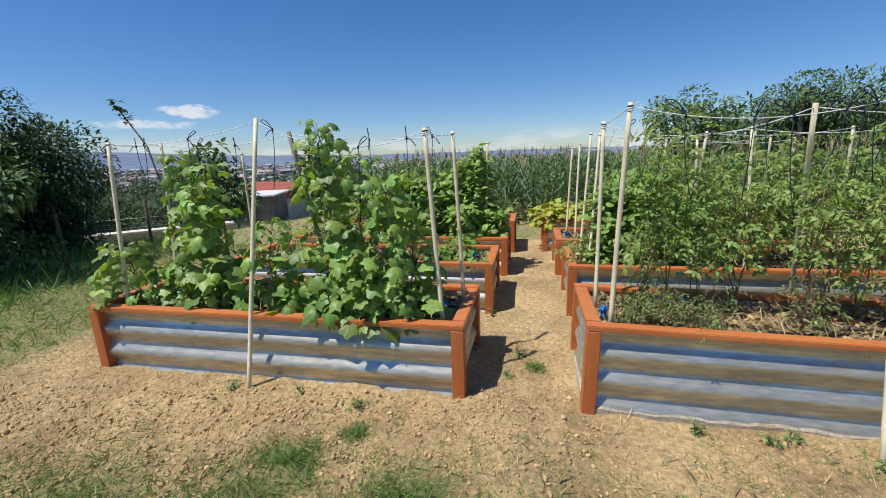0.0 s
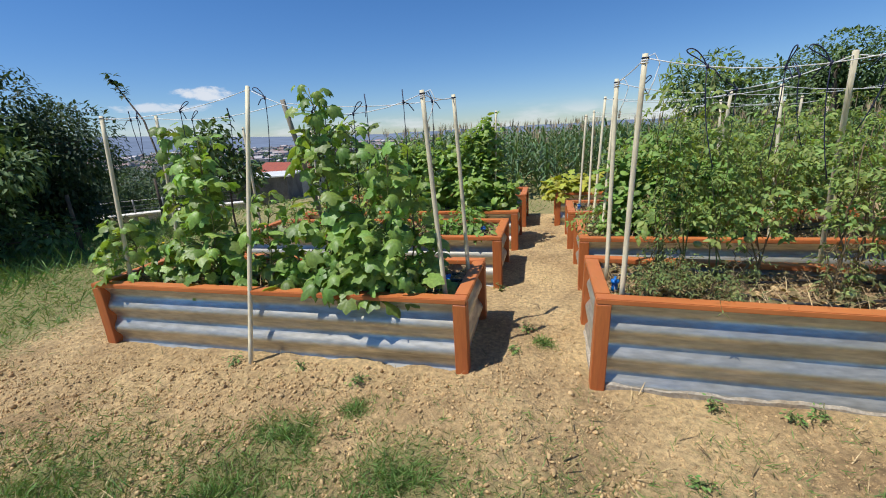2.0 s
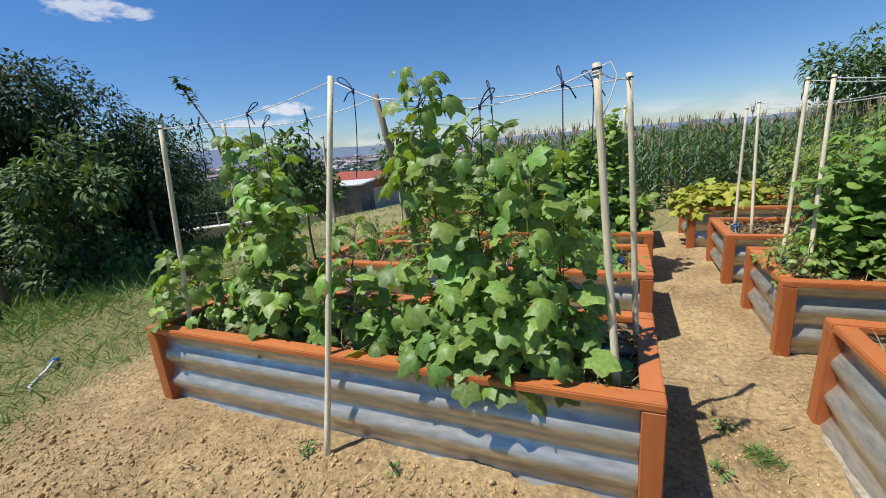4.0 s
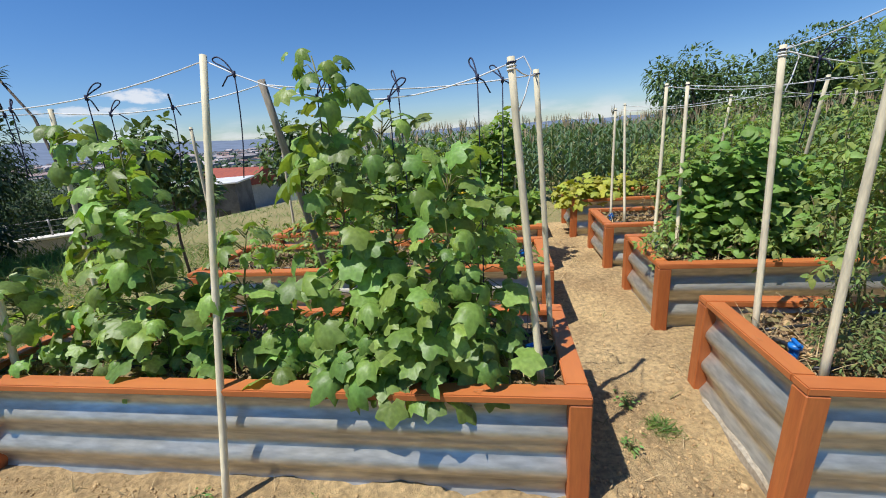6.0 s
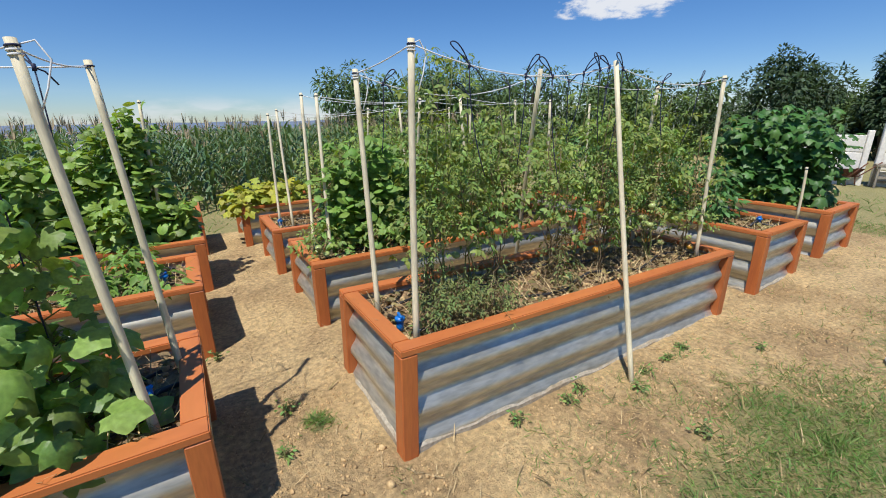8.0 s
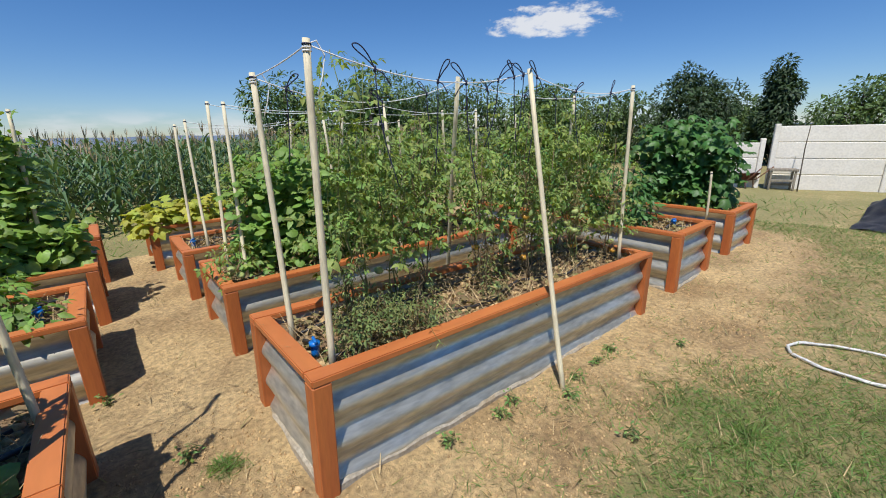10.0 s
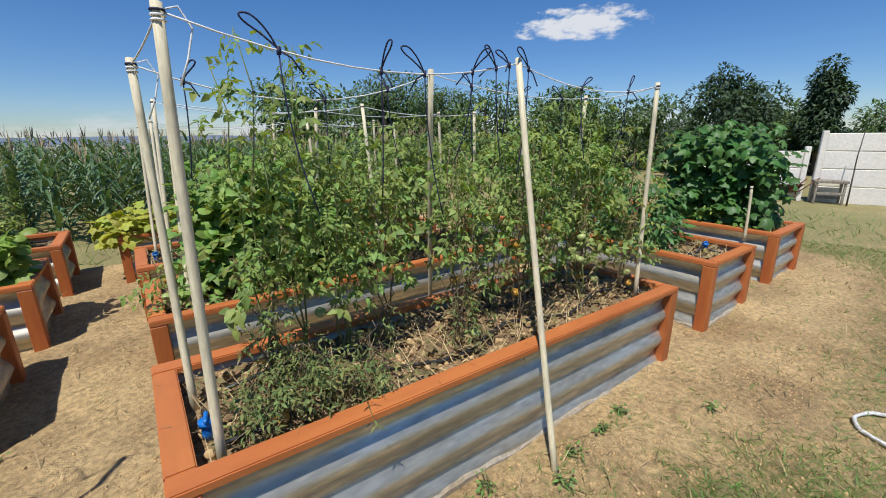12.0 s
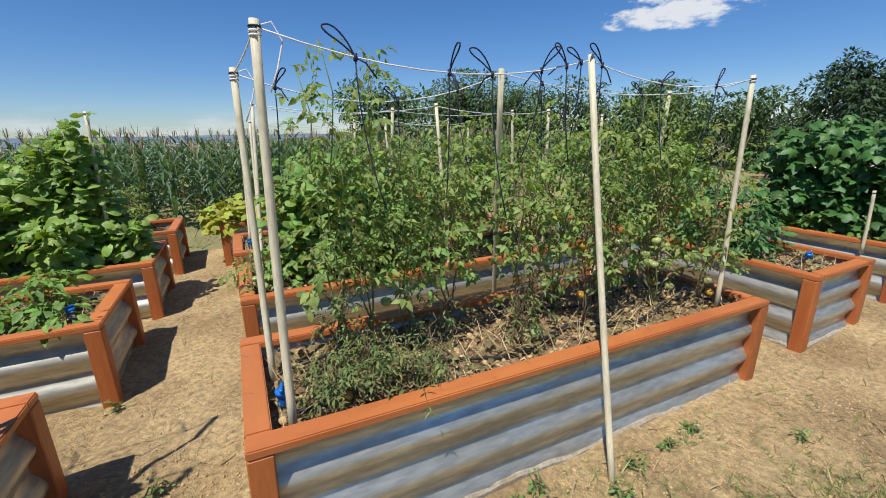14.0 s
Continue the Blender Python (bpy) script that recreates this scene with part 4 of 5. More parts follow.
for i, (u, v, h, s, n) in enumerate([(1.2, 0.4, 0.85, 0.3, 260), (1.5, 0.45, 1.0, 0.3, 330), (1.8, 0.35, 1.0, 0.3, 330), (2.1, 0.45, 1.1, 0.3, 360), (2.4, 0.35, 1.2, 0.27, 380), (2.62, 0.4, 1.25, 0.22, 320), (2.72, 0.3, 0.5, 0.25, 220), (2.4, 0.15, 0.5, 0.28, 220)]):
    leafy("bean_plant", "L3", u, v, h, s, int(n * 1.15), PALEBEAN, HEART + LOBED[:1], 0.11, "tall climbing bean plant with heart-shaped leaves", "bean plant", "bean plants", 420 + i, 4, 1.0, 0.55)
for i, (u, v, h) in enumerate([(0.4, 0.4, 0.6), (0.8, 0.5, 0.7)]):
    tomato("L3", u, v, h, 0.26, 90, 435 + i, 1, 0.15)
for i, (u, v, h) in enumerate([(0.5, 0.4, 0.7), (1.2, 0.4, 0.8), (1.9, 0.4, 0.7), (2.5, 0.4, 0.55)]):
    tomato("L4", u, v, h, 0.3, 110, 440 + i, 0, 0.1)


# ---- drip pipes and valves in the beds ----
def drip_line(key, v0, seed):
    r = random.Random(seed)
    pts = []
    for i in range(15):
        u = 0.16 + (BED_L - 0.32) * i / 14
        v = v0 + 0.06 * math.sin(i * 1.3 + seed) + r.uniform(-0.02, 0.02)
        pts.append(Vector((u, v, 0.452 + r.uniform(-0.006, 0.01))))
    ob = thing("drip_pipe", BEDS[key], "black drip irrigation pipe lying on the bed soil", "pipe", "drip pipes")
    part("pipe", tube("pipe", pts, 0.009, 7), BLACKPIPE, ob)


def valve(key, u, v, seed):
    ob = thing("drip_valve", BEDS[key] @ pose(u, v, 0.44, 0, 0, 30 + 25 * (seed % 3)), "blue plastic drip valve on a black pipe", "valve", "drip valves")
    part("body", tube("body", [(0, 0, 0), (0, 0, 0.02), (0, 0, 0.022), (0, 0, 0.07)], 0.019, 10), BLUE, ob, "blue plastic valve body")
    part("collar", tube("collar", [(0, 0, 0.052), (0, 0, 0.072)], 0.026, 12), BLUE, ob, "ribbed blue collar")
    part("handle", box("handle", 0.062, 0.014, 0.016, 0.004), BLUE, ob, "blue lever", pose(0, 0, 0.073))
    part("elbow", tube("elbow", [(0, 0, 0.03), (0.04, 0, 0.045), (0.09, 0.01, 0.03), (0.16, 0.02, 0.012)], 0.012, 8), BLACKPIPE, ob, "black pipe elbow")


for i, key in enumerate(BEDS):
    drip_line(key, 0.28, i)
    drip_line(key, 0.58, i + 20)
for i, (key, u, v) in enumerate([("L1", 2.76, 0.36), ("L2", 2.74, 0.34), ("R1", 0.14, 0.3), ("R2", 0.16, 0.5), ("L3", 2.76, 0.3), ("F1", 0.3, 0.3), ("F2", 0.25, 0.45), ("R3", 0.15, 0.4)]):
    valve(key, u, v, i)


# loose bits on the soil of the beds: clods and straw
def bed_litter(key, seed):
    r = random.Random(seed)
    lump = [clod_template(s) for s in range(3)]
    straw = [blade(0.03, 0.15, 2)]
    clods = [(r.randrange(3), Matrix.Translation(spot(key, r.uniform(0.12, BED_L - 0.12), r.uniform(0.12, BED_W - 0.12), 0.43)) @ Euler((r.random() * 6, r.random() * 6, 0)).to_matrix().to_4x4() @ Matrix.Scale(0.004 + 0.022 * r.random() ** 2.5, 4)) for _ in range(900)]
    ob = part("soil_clods", scatter("soil_clods", lump, clods), CLOD)
    tagged(ob, "dry crumbled clods on the bed soil", "soil clods", kind="stuff")
    st = [(0, facing(spot(key, r.uniform(0.1, BED_L - 0.1), r.uniform(0.1, BED_W - 0.1), 0.445), rand_dir(r, -0.05, 0.25), (0, 0, 1), r.uniform(0.05, 0.16))) for _ in range(900)]
    ob = part("dead_leaf_litter", scatter("dead_leaf_litter", straw, st), STRAW)
    tagged(ob, "straw and dead leaf litter on the bed soil", "litter", kind="stuff")
    fallen = [(r.randrange(3), facing(spot(key, r.uniform(0.1, BED_L - 0.1), r.uniform(0.1, BED_W - 0.1), r.uniform(0.442, 0.475)), rand_dir(r, -0.3, 0.3), rand_dir(r, 0.4, 1.0), r.uniform(0.025, 0.075))) for _ in range(650)]
    ob = part("fallen_leaves", scatter("fallen_leaves", SIMPLE, fallen), WILTED)
    tagged(ob, "curled brown leaves fallen on the bed soil", "fallen leaves", kind="stuff")


def clod_template(seed):
    r = random.Random(seed)
    bm = bmesh.new()
    bmesh.ops.create_icosphere(bm, subdivisions=1, radius=1.0)
    for v in bm.verts:
        v.co *= r.uniform(0.65, 1.15)
    bm.verts.ensure_lookup_table()
    out = np.array([v.co[:] for v in bm.verts]), [tuple(v.index for v in f.verts) for f in bm.faces]
    bm.free()
    return out


for i, key in enumerate(("L1", "L2", "R1", "R2", "R3", "F1", "F2")):
    bed_litter(key, 500 + i)

# ---- ground cover ----
def ground_cover():
    r = random.Random(77)
    lumps = [clod_template(s + 10) for s in range(4)]
    clods = []
    while len(clods) < 34000:
        near = r.random() < 0.7
        x, y = (r.uniform(-3.6, 5.0), r.uniform(0.9, 3.4)) if near else (r.uniform(-4, 8), r.uniform(0.0, 8.0))
        g = bed_gap(x, y)
        if g < 0.02 or turf_cover(x, y) > 0.75:
            continue
        s = 0.0025 + 0.008 * r.random() ** 4 + (0.016 * r.random() ** 9 if x < 1 and y < 2.6 else 0)
        clods.append((r.randrange(4), Matrix.Translation((x, y, land(x, y) + s * 0.25)) @ Euler((r.random() * 6, r.random() * 6, r.random() * 6)).to_matrix().to_4x4() @ Matrix.Diagonal((s, s * r.uniform(0.6, 1), s * r.uniform(0.5, 0.9), 1))))
    while len(clods) < 39000:
        x, y = r.uniform(-3.4, 4.5), r.uniform(1.0, 3.6)
        if bed_gap(x, y) < 0.03 or turf_cover(x, y) > 0.7 or noise.noise((x * 1.7, y * 1.7, 8.8)) < -0.05:
            continue
        s = 0.004 + 0.011 * r.random() ** 3
        clods.append((r.randrange(4), Matrix.Translation((x, y, land(x, y) + s * 0.1)) @ Euler((r.random() * 6, r.random() * 6, r.random() * 6)).to_matrix().to_4x4() @ Matrix.Diagonal((s, s * r.uniform(0.6, 1), s * r.uniform(0.4, 0.8), 1))))
    tagged(part("earth_clods", scatter("earth_clods", lumps, clods), CLOD), "small dry clods of brown earth", "clods", kind="stuff")
    blades = [blade(0.055, b, 3) for b in (0.2, 0.6, 0.9, 0.4)]
    green, dry, straw = [], [], []
    for _ in range(190000):
        k = r.random()
        if k < 0.42:
            x, y = r.uniform(-2.9, 3.5), r.uniform(0.5, 2.45)
        elif k < 0.78:
            x, y = r.uniform(2.0, 8.5), r.uniform(-1.0, 2.0)
        else:
            x, y = r.uniform(-7, -2.7), r.uniform(1.0, 7.5)
        c = turf_cover(x, y)
        c += 0.45 * noise.noise((x * 9, y * 9, 2.2))
        if c < 0.12 or r.random() > c * 0.9 or bed_gap(x, y) < 0.03:
            continue
        s = r.uniform(0.025, 0.085) * (1.35 if x < -3.5 else 1.0)
        d = rand_dir(r, 0.2, 0.9)
        m = facing((x, y, land(x, y) - 0.004), d, rand_dir(r, 0.1, 0.5), s)
        (dry if r.random() < (0.12 if x < -2.8 else 0.34) else green).append((r.randrange(4), m))
    for tx, ty, rad in TUFTS:
        for _ in range(int((9000 if tx < 1 else 3000) * rad ** 1.5)):
            w, q = r.uniform(0, 2 * math.pi), rad * abs(r.gauss(0, 0.55))
            x, y = tx + q * math.cos(w) * 1.2, ty + q * math.sin(w) * 0.8
            if bed_gap(x, y) < 0.03 or noise.noise((x * 7, y * 7, 6.1)) < -0.22:
                continue
            m = facing((x, y, land(x, y) - 0.004), rand_dir(r, 0.15, 0.9), rand_dir(r, 0.1, 0.5), r.uniform(0.03, 0.1))
            (dry if r.random() < 0.16 else green).append((r.randrange(4), m))
    for _ in range(14000):
        x, y = r.uniform(-8, 11), r.uniform(-2, 12)
        if -3.5 < x < 8 and y < 7.4:
            continue
        d = rand_dir(r, 0.3, 0.9)
        green.append((r.randrange(4), facing((x, y, land(x, y) - 0.004), d, rand_dir(r, 0.1, 0.5), r.uniform(0.08, 0.2))))
    for _ in range(26000):
        x, y = r.uniform(-7, 8.5), r.uniform(-3.0, 0.6)
        c = turf_cover(x, y) + 0.45 * noise.noise((x * 9, y * 9, 2.2))
        if c > 0.12 and r.random() < c * 0.9:
            m = facing((x, y, land(x, y) - 0.004), rand_dir(r, 0.2, 0.9), rand_dir(r, 0.1, 0.5), r.uniform(0.03, 0.09))
            (dry if r.random() < 0.3 else green).append((r.randrange(4), m))
    for _ in range(9500):
        x, y = r.uniform(-3, 7.5), r.uniform(0.3, 6.5)
        if bed_gap(x, y) < 0.02:
            continue
        straw.append((0, facing((x, y, land(x, y) + 0.004), rand_dir(r, -0.02, 0.12), (0, 0, 1), 0.02 + 0.09 * r.random() ** 2)))
    twigs = []
    while len(twigs) < 1500:
        x, y = r.uniform(-2.8, 7.0), r.uniform(0.6, 7.0)
        if bed_gap(x, y) < 0.02 or noise.noise((x * 2.3, y * 2.3, 15.0)) < 0.08:
            continue
        twigs.append((0, facing((x, y, land(x, y) + 0.005), rand_dir(r, 0.0, 0.3), (0, 0, 1), 0.02 + 0.1 * r.random() ** 2)))
    tagged(part("dead_weeds", scatter("dead_weeds", [blade(0.07, 0.35, 3)], twigs), WILTED), "withered brown weeds lying on bare earth", "dead weeds", kind="stuff")
    tagged(part("grass", scatter("grass", blades, green), GRASS), "short green grass in patches on loam", "grass", kind="stuff")
    tagged(part("dry_grass", scatter("dry_grass", blades, dry), DRYGRASS), "bleached dry grass among the green", "grass", kind="stuff")
    tagged(part("straw", scatter("straw", [blade(0.05, 0.1, 2)], straw), STRAW), "scattered straw on bare earth", "straw", kind="stuff")
    # weeds at the foot of the beds
    for i, (x, y) in enumerate([(1.9, 2.16), (2.52, 2.0), (2.05, 2.17), (2.8, 1.98), (0.62, 3.1), (0.5, 2.75), (1.25, 1.7), (2.2, 1.55), (3.4, 1.6), (-0.5, 2.35), (2.32, 1.95), (1.55, 2.24), (-0.95, 2.5), (3.0, 1.95), (0.45, 3.9), (-1.45, 2.55)]):
        leafy("weed", (x, y, land(x, y)), 0, 0, r.uniform(0.04, 0.1), 0.06, 22, GRASS, SIMPLE, 0.034, "small green weed growing from dry earth", "weed", "weeds", 600 + i, 3, 0.5, 0.8)


ground_cover()


# ---- hoses on the ground ----
def hose(points, radius, mat, label):
    pts = [Vector((x, y, land(x, y) + radius + dz)) for x, y, dz in points]
    ob = thing("garden_hose", Matrix.Translation(pts[0]), label, "hose", "garden hoses")
    part("pipe", tube("pipe", [p - pts[0] for p in pts], radius, 8), mat, ob)
    return ob


loop = [(3.86 + 0.23 * math.cos(w), 0.62 + 0.4 * math.sin(w), 0.006 + 0.01 * (k % 2)) for k, w in enumerate([0.6 + i * 0.32 for i in range(34)])]
hose(loop, 0.009, HOSE, "coil of pale grey garden hose lying on turf")
hose([(-4.18, 3.15, 0.03), (-4.12, 3.1, 0.05), (-4.08, 3.02, 0.02), (-4.06, 2.92, 0), (-3.98, 2.84, 0), (-3.88, 2.8, 0)], 0.011, HOSE, "short pale hose end with a blue nozzle on grass")
nz = thing("hose_nozzle", pose(-4.2, 3.17, land(-4.2, 3.17) + 0.04, 75, 0, 40), "blue plastic hose nozzle lying on grass", "nozzle")
part("barrel", tube("barrel", [(0, 0, -0.03), (0, 0, 0.0), (0, 0, 0.05)], 0.017, 10, 0.012), BLUE, nz)
part("ring", tube("ring", [(0, 0, 0.045), (0, 0, 0.06)], 0.018, 10), BLUE, nz)


# ---- corn field ----
def corn_field():
    r = random.Random(31)
    blades = [blade(0.1, b, 6) for b in (0.55, 0.85, 1.15, 0.7)]
    leaves, stalks, tassels = [], [], []
    spine = [simple_leaf(0.06, 0.0, 0.15)]
    for row in range(11):
        for k in range(52):
            x, y = -2.1 + k * 0.22 + r.uniform(-0.08, 0.08), 9.6 + row * 0.62 + r.uniform(-0.14, 0.14) - 0.02 * k
            if r.random() < 0.08:
                continue
            h = r.uniform(1.2, 1.52) + 0.16 * noise.noise((x * 0.6, y * 0.6, 3.3))
            z0 = land(x, y) - 0.03
            lean = Vector((r.uniform(-0.06, 0.06), r.uniform(-0.06, 0.06), 0))
            stalks.append(tube_data([Vector((x, y, z0)), Vector((x, y, z0 + h * 0.5)) + lean * 0.4, Vector((x, y, z0 + h)) + lean], 0.011, 4, 0.005))
            for i in range(11):
                t = 0.12 + 0.85 * i / 11
                w = r.uniform(0, 0.7) + math.pi * (i % 2) + k
                d = Vector((math.cos(w), math.sin(w), 0.55))
                leaves.append((r.randrange(4), facing(Vector((x, y, z0 + h * t)) + lean * t, d, Vector((-d.x, -d.y, 1.6)), r.uniform(0.48, 0.72) * (1.15 - 0.45 * t))))
            for i in range(7 if r.random() < 0.55 else 0):
                w = r.uniform(0, 6.28)
                tassels.append((0, facing(Vector((x, y, z0 + h - 0.02)) + lean, Vector((math.cos(w) * 0.45, math.sin(w) * 0.45, 1.0)), (math.cos(w), math.sin(w), 0.2), r.uniform(0.16, 0.28))))
    ob = part("corn_field", scatter("corn_field", blades, leaves), CORN)
    tagged(ob, "dense stand of green corn with arching leaves", "corn", kind="stuff")
    v, f = joined(stalks)
    tagged(part("corn_stalks", mesh_of("corn_stalks", v, f, True), STEM), "upright green corn stalks in rows", "corn", kind="stuff")
    tagged(part("corn_tassels", scatter("corn_tassels", spine, tassels), TASSEL), "pale brown corn tassels above the leaves", "corn", kind="stuff")


corn_field()


# ---- trees ----
def tree(x, y, height, radius, count, mat, label, seed, leaf=0.14, trunk=0.09, crown_low=0.2, shape=0.0, squash=1.0, group="garden trees"):
    """Tapered trunk with limbs, and a crown of many leaves set in uneven clumps."""
    r = random.Random(seed)
    z0 = land(x, y)
    ob = thing("tree", Matrix.Translation((x, y, z0)), label, "tree", group)
    pts = wander(r, height * 0.85, radius * 0.15, 7, radius * 0.04)
    pts[0].z = -0.1
    part("trunk", tube("trunk", pts, trunk, 9, trunk * 0.25), BARK, ob)
    limbs, clumps = [], []
    n = 15
    for i in range(n):
        t = crown_low + (0.95 - crown_low) * (i + r.random()) / n
        c = along(pts, min(1, t))
        d = rand_dir(r, 0.0, 0.5)
        w = (1 - t) if shape > 0.5 else math.sqrt(max(0.05, 1 - ((t - 0.5) / 0.62) ** 2))
        e = c + Vector((d.x, d.y, d.z * 0.7)) * radius * w * r.uniform(0.55, 1.05) * squash
        limbs.append(tube_data([c, c.lerp(e, 0.5) + Vector((0, 0, -0.03)), e], trunk * 0.35 * (1 - 0.5 * t), 5, 0.008))
        clumps += [(e, radius * r.uniform(0.28, 0.42)), (c.lerp(e, 0.55), radius * r.uniform(0.25, 0.4))]
    clumps.append((Vector((pts[-1].x, pts[-1].y, height * 0.9)), radius * 0.3))
    for _ in range(14):
        e, s = clumps[r.randrange(len(clumps))]
        clumps.append((e + rand_dir(r, -0.2, 1) * s * 0.9, s * r.uniform(0.25, 0.5)))
    for v, f in limbs:
        part("limb", mesh_of("limb", v, f, True), BARK, ob)
    mats = []
    total = sum(s ** 2 for _, s in clumps)
    for e, s in clumps:
        for _ in range(int(count * s ** 2 / total)):
            d = rand_dir(r)
            q = e + d * s * r.uniform(0.45, 1.0) ** 0.6 * Vector((1, 1, 0.85)).length / 1.65
            q.z = min(q.z, height * 1.02)
            if q.z < 0.1:
                continue
            tip = Vector((d.x, d.y, d.z - 0.4)) + rand_dir(r) * 0.7
            mats.append((r.randrange(3), facing(q, tip, d + Vector((0, 0, 0.8)), leaf * r.uniform(0.6, 1.2))))
    part("crown", scatter("crown", SIMPLE, mats), mat, ob)
    return ob


DK = "dense dark green tree at the garden's edge"
tree(-7.6, 6.2, 3.25, 1.6, 17000, TREEDARK, DK, 1, 0.095, 0.1, 0.06)
tree(-8.9, 4.6, 3.6, 1.7, 16000, TREEDARK, DK, 2, 0.1, 0.11, 0.06)
tree(-7.7, 7.6, 2.7, 1.2, 12000, TREEDARK, DK, 3, 0.095, 0.08, 0.06)
tree(-10.2, 2.6, 3.6, 1.8, 10000, TREEDARK, DK, 4, 0.13, 0.1, 0.06)
tree(-10.6, 6.6, 3.7, 1.8, 7000, TREEDARK, DK, 5, 0.15, 0.1, 0.06)
tree(-6.4, 5.0, 2.1, 0.75, 4200, TREEMID, "young pale green tree before darker trees", 6, 0.11, 0.04, 0.08)
# wild stand beyond the right-hand beds
WD = "leafy tree behind the garden beds"
tree(9.2, 12.2, 3.2, 1.9, 16000, TREEMID, WD, 11, 0.12, 0.12, 0.1)
tree(11.6, 12.6, 3.0, 1.9, 13000, TREEMID, WD, 12, 0.12, 0.12, 0.1)
tree(7.0, 13.4, 3.1, 1.7, 7000, TREEMID, WD, 13, 0.16, 0.1, 0.1)
tree(13.6, 11.6, 3.2, 1.8, 6000, TREEMID, WD, 14, 0.16, 0.1, 0.08)
tree(15.6, 10.4, 3.0, 1.8, 6000, TREEMID, WD, 15, 0.17, 0.1, 0.08)
tree(14.2, 8.6, 2.7, 1.6, 6000, TREEMID, WD, 16, 0.16, 0.1, 0.08)
tree(16.3, 4.6, 3.3, 1.5, 12000, TREEDARK, "large round dark tree behind the beds", 17, 0.14, 0.13, 0.08)
tree(18.6, 7.2, 2.6, 1.7, 5000, TREEMID, WD, 18, 0.18, 0.1, 0.05)
tree(19.5, 2.55, 3.7, 1.2, 8000, TREEDARK, "open dark conifer behind the concrete wall", 19, 0.17, 0.1, 0.1, 1.0)
tree(21.5, 3.9, 2.5, 1.6, 6000, TREEMID, WD, 20, 0.18, 0.1, 0.05)
tree(22.5, 0.4, 2.9, 1.9, 6000, TREEMID, WD, 21, 0.18, 0.1, 0.05)
tree(22.5, -2.4, 3.2, 2.0, 6000, TREEDARK, DK, 22, 0.18, 0.1, 0.05)
tree(19.5, 9.8, 2.6, 1.9, 5000, TREEDARK, DK, 23, 0.18, 0.1, 0.05)
# saplings beside and behind the left beds
tree(-3.4, 5.9, 1.95, 0.5, 1100, TREEMID, "slender fruit sapling behind the raised beds", 30, 0.13, 0.018, 0.45)
tree(-2.6, 8.2, 2.0, 0.55, 1200, TREEMID, "slender fruit sapling behind the raised beds", 31, 0.13, 0.02, 0.4)
for i, (x, y, h, rad) in enumerate([(-16.5, 17.0, 2.0, 1.6), (-18.5, 18.5, 2.2, 1.8), (-19.5, 15.0, 2.8, 2.0), (-4.2, 19.0, 1.5, 1.3), (-2.6, 20.5, 1.8, 1.4), (-19.5, 28.0, 2.4, 1.8), (-22.0, 26.0, 3.4, 2.4), (-6.0, 26.0, 2.4, 1.8), (-18.0, 24.0, 2.2, 1.8)]):
    tree(x, y, h * (1.45 if x < -12 else 1.0), rad * (1.2 if x < -12 else 1.0), 4500, TREEMID if i % 2 else TREEDARK, "rounded shrub below the garden slope", 40 + i, 0.18, 0.06, 0.04, group="slope shrubs")

# a cut branch used as a tall stake at the back corner
stake = thing("branch_stake", Matrix.Translation((-2.42, 3.58, 0.38)), "dark cut branch with a leafy tip standing in soil", "stake")
part("stick", tube("stick", [(0, 0, 0), (-0.05, 0.02, 0.8), (-0.2, 0.08, 1.35), (-0.52, 0.2, 1.72)], 0.011, 7, 0.006), BARK, stake)
rs = random.Random(5)
tipm = [(rs.randrange(3), facing(Vector((-0.2, 0.08, 1.35)).lerp(Vector((-0.54, 0.21, 1.76)), rs.uniform(0.55, 1.02)) + rand_dir(rs) * 0.03, rand_dir(rs, -0.4, 0.6), (0, 0, 1), rs.uniform(0.04, 0.07))) for _ in range(60)]
part("foliage", scatter("foliage", SIMPLE, tipm), TREEDARK, stake)


# ---- fence posts by the left trees ----
def fence_post(x, y, h):
    ob = thing("fence_post", Matrix.Translation((x, y, land(x, y) - 0.05)), "thin dark wooden fence post in long grass", "fence post", "fence posts")
    part("shaft", tube("shaft", [(0, 0, 0), (0.01, 0, h * 0.5), (0, 0.01, h)], 0.028, 8, 0.024), BARK, ob)


for x, y, h in ((-6.2, 4.0, 1.05), (-6.0, 3.8, 1.05), (-5.75, 5.6, 0.95), (-6.0, 7.6, 1.0)):
    fence_post(x, y, h)
rg = random.Random(9)
tall = [(rg.randrange(3), facing((x, y, land(x, y) - 0.01), rand_dir(rg, 0.5, 0.95), rand_dir(rg, 0, 0.4), rg.uniform(0.16, 0.4))) for x, y in [(rg.uniform(-9.0, -5.0), rg.uniform(3.4, 9.0)) for _ in range(5000)]]
tagged(part("long_grass", scatter("long_grass", [blade(0.03, b, 3) for b in (0.2, 0.5, 0.8)], tall), GRASS), "long uncut grass below the trees", "grass", kind="stuff")


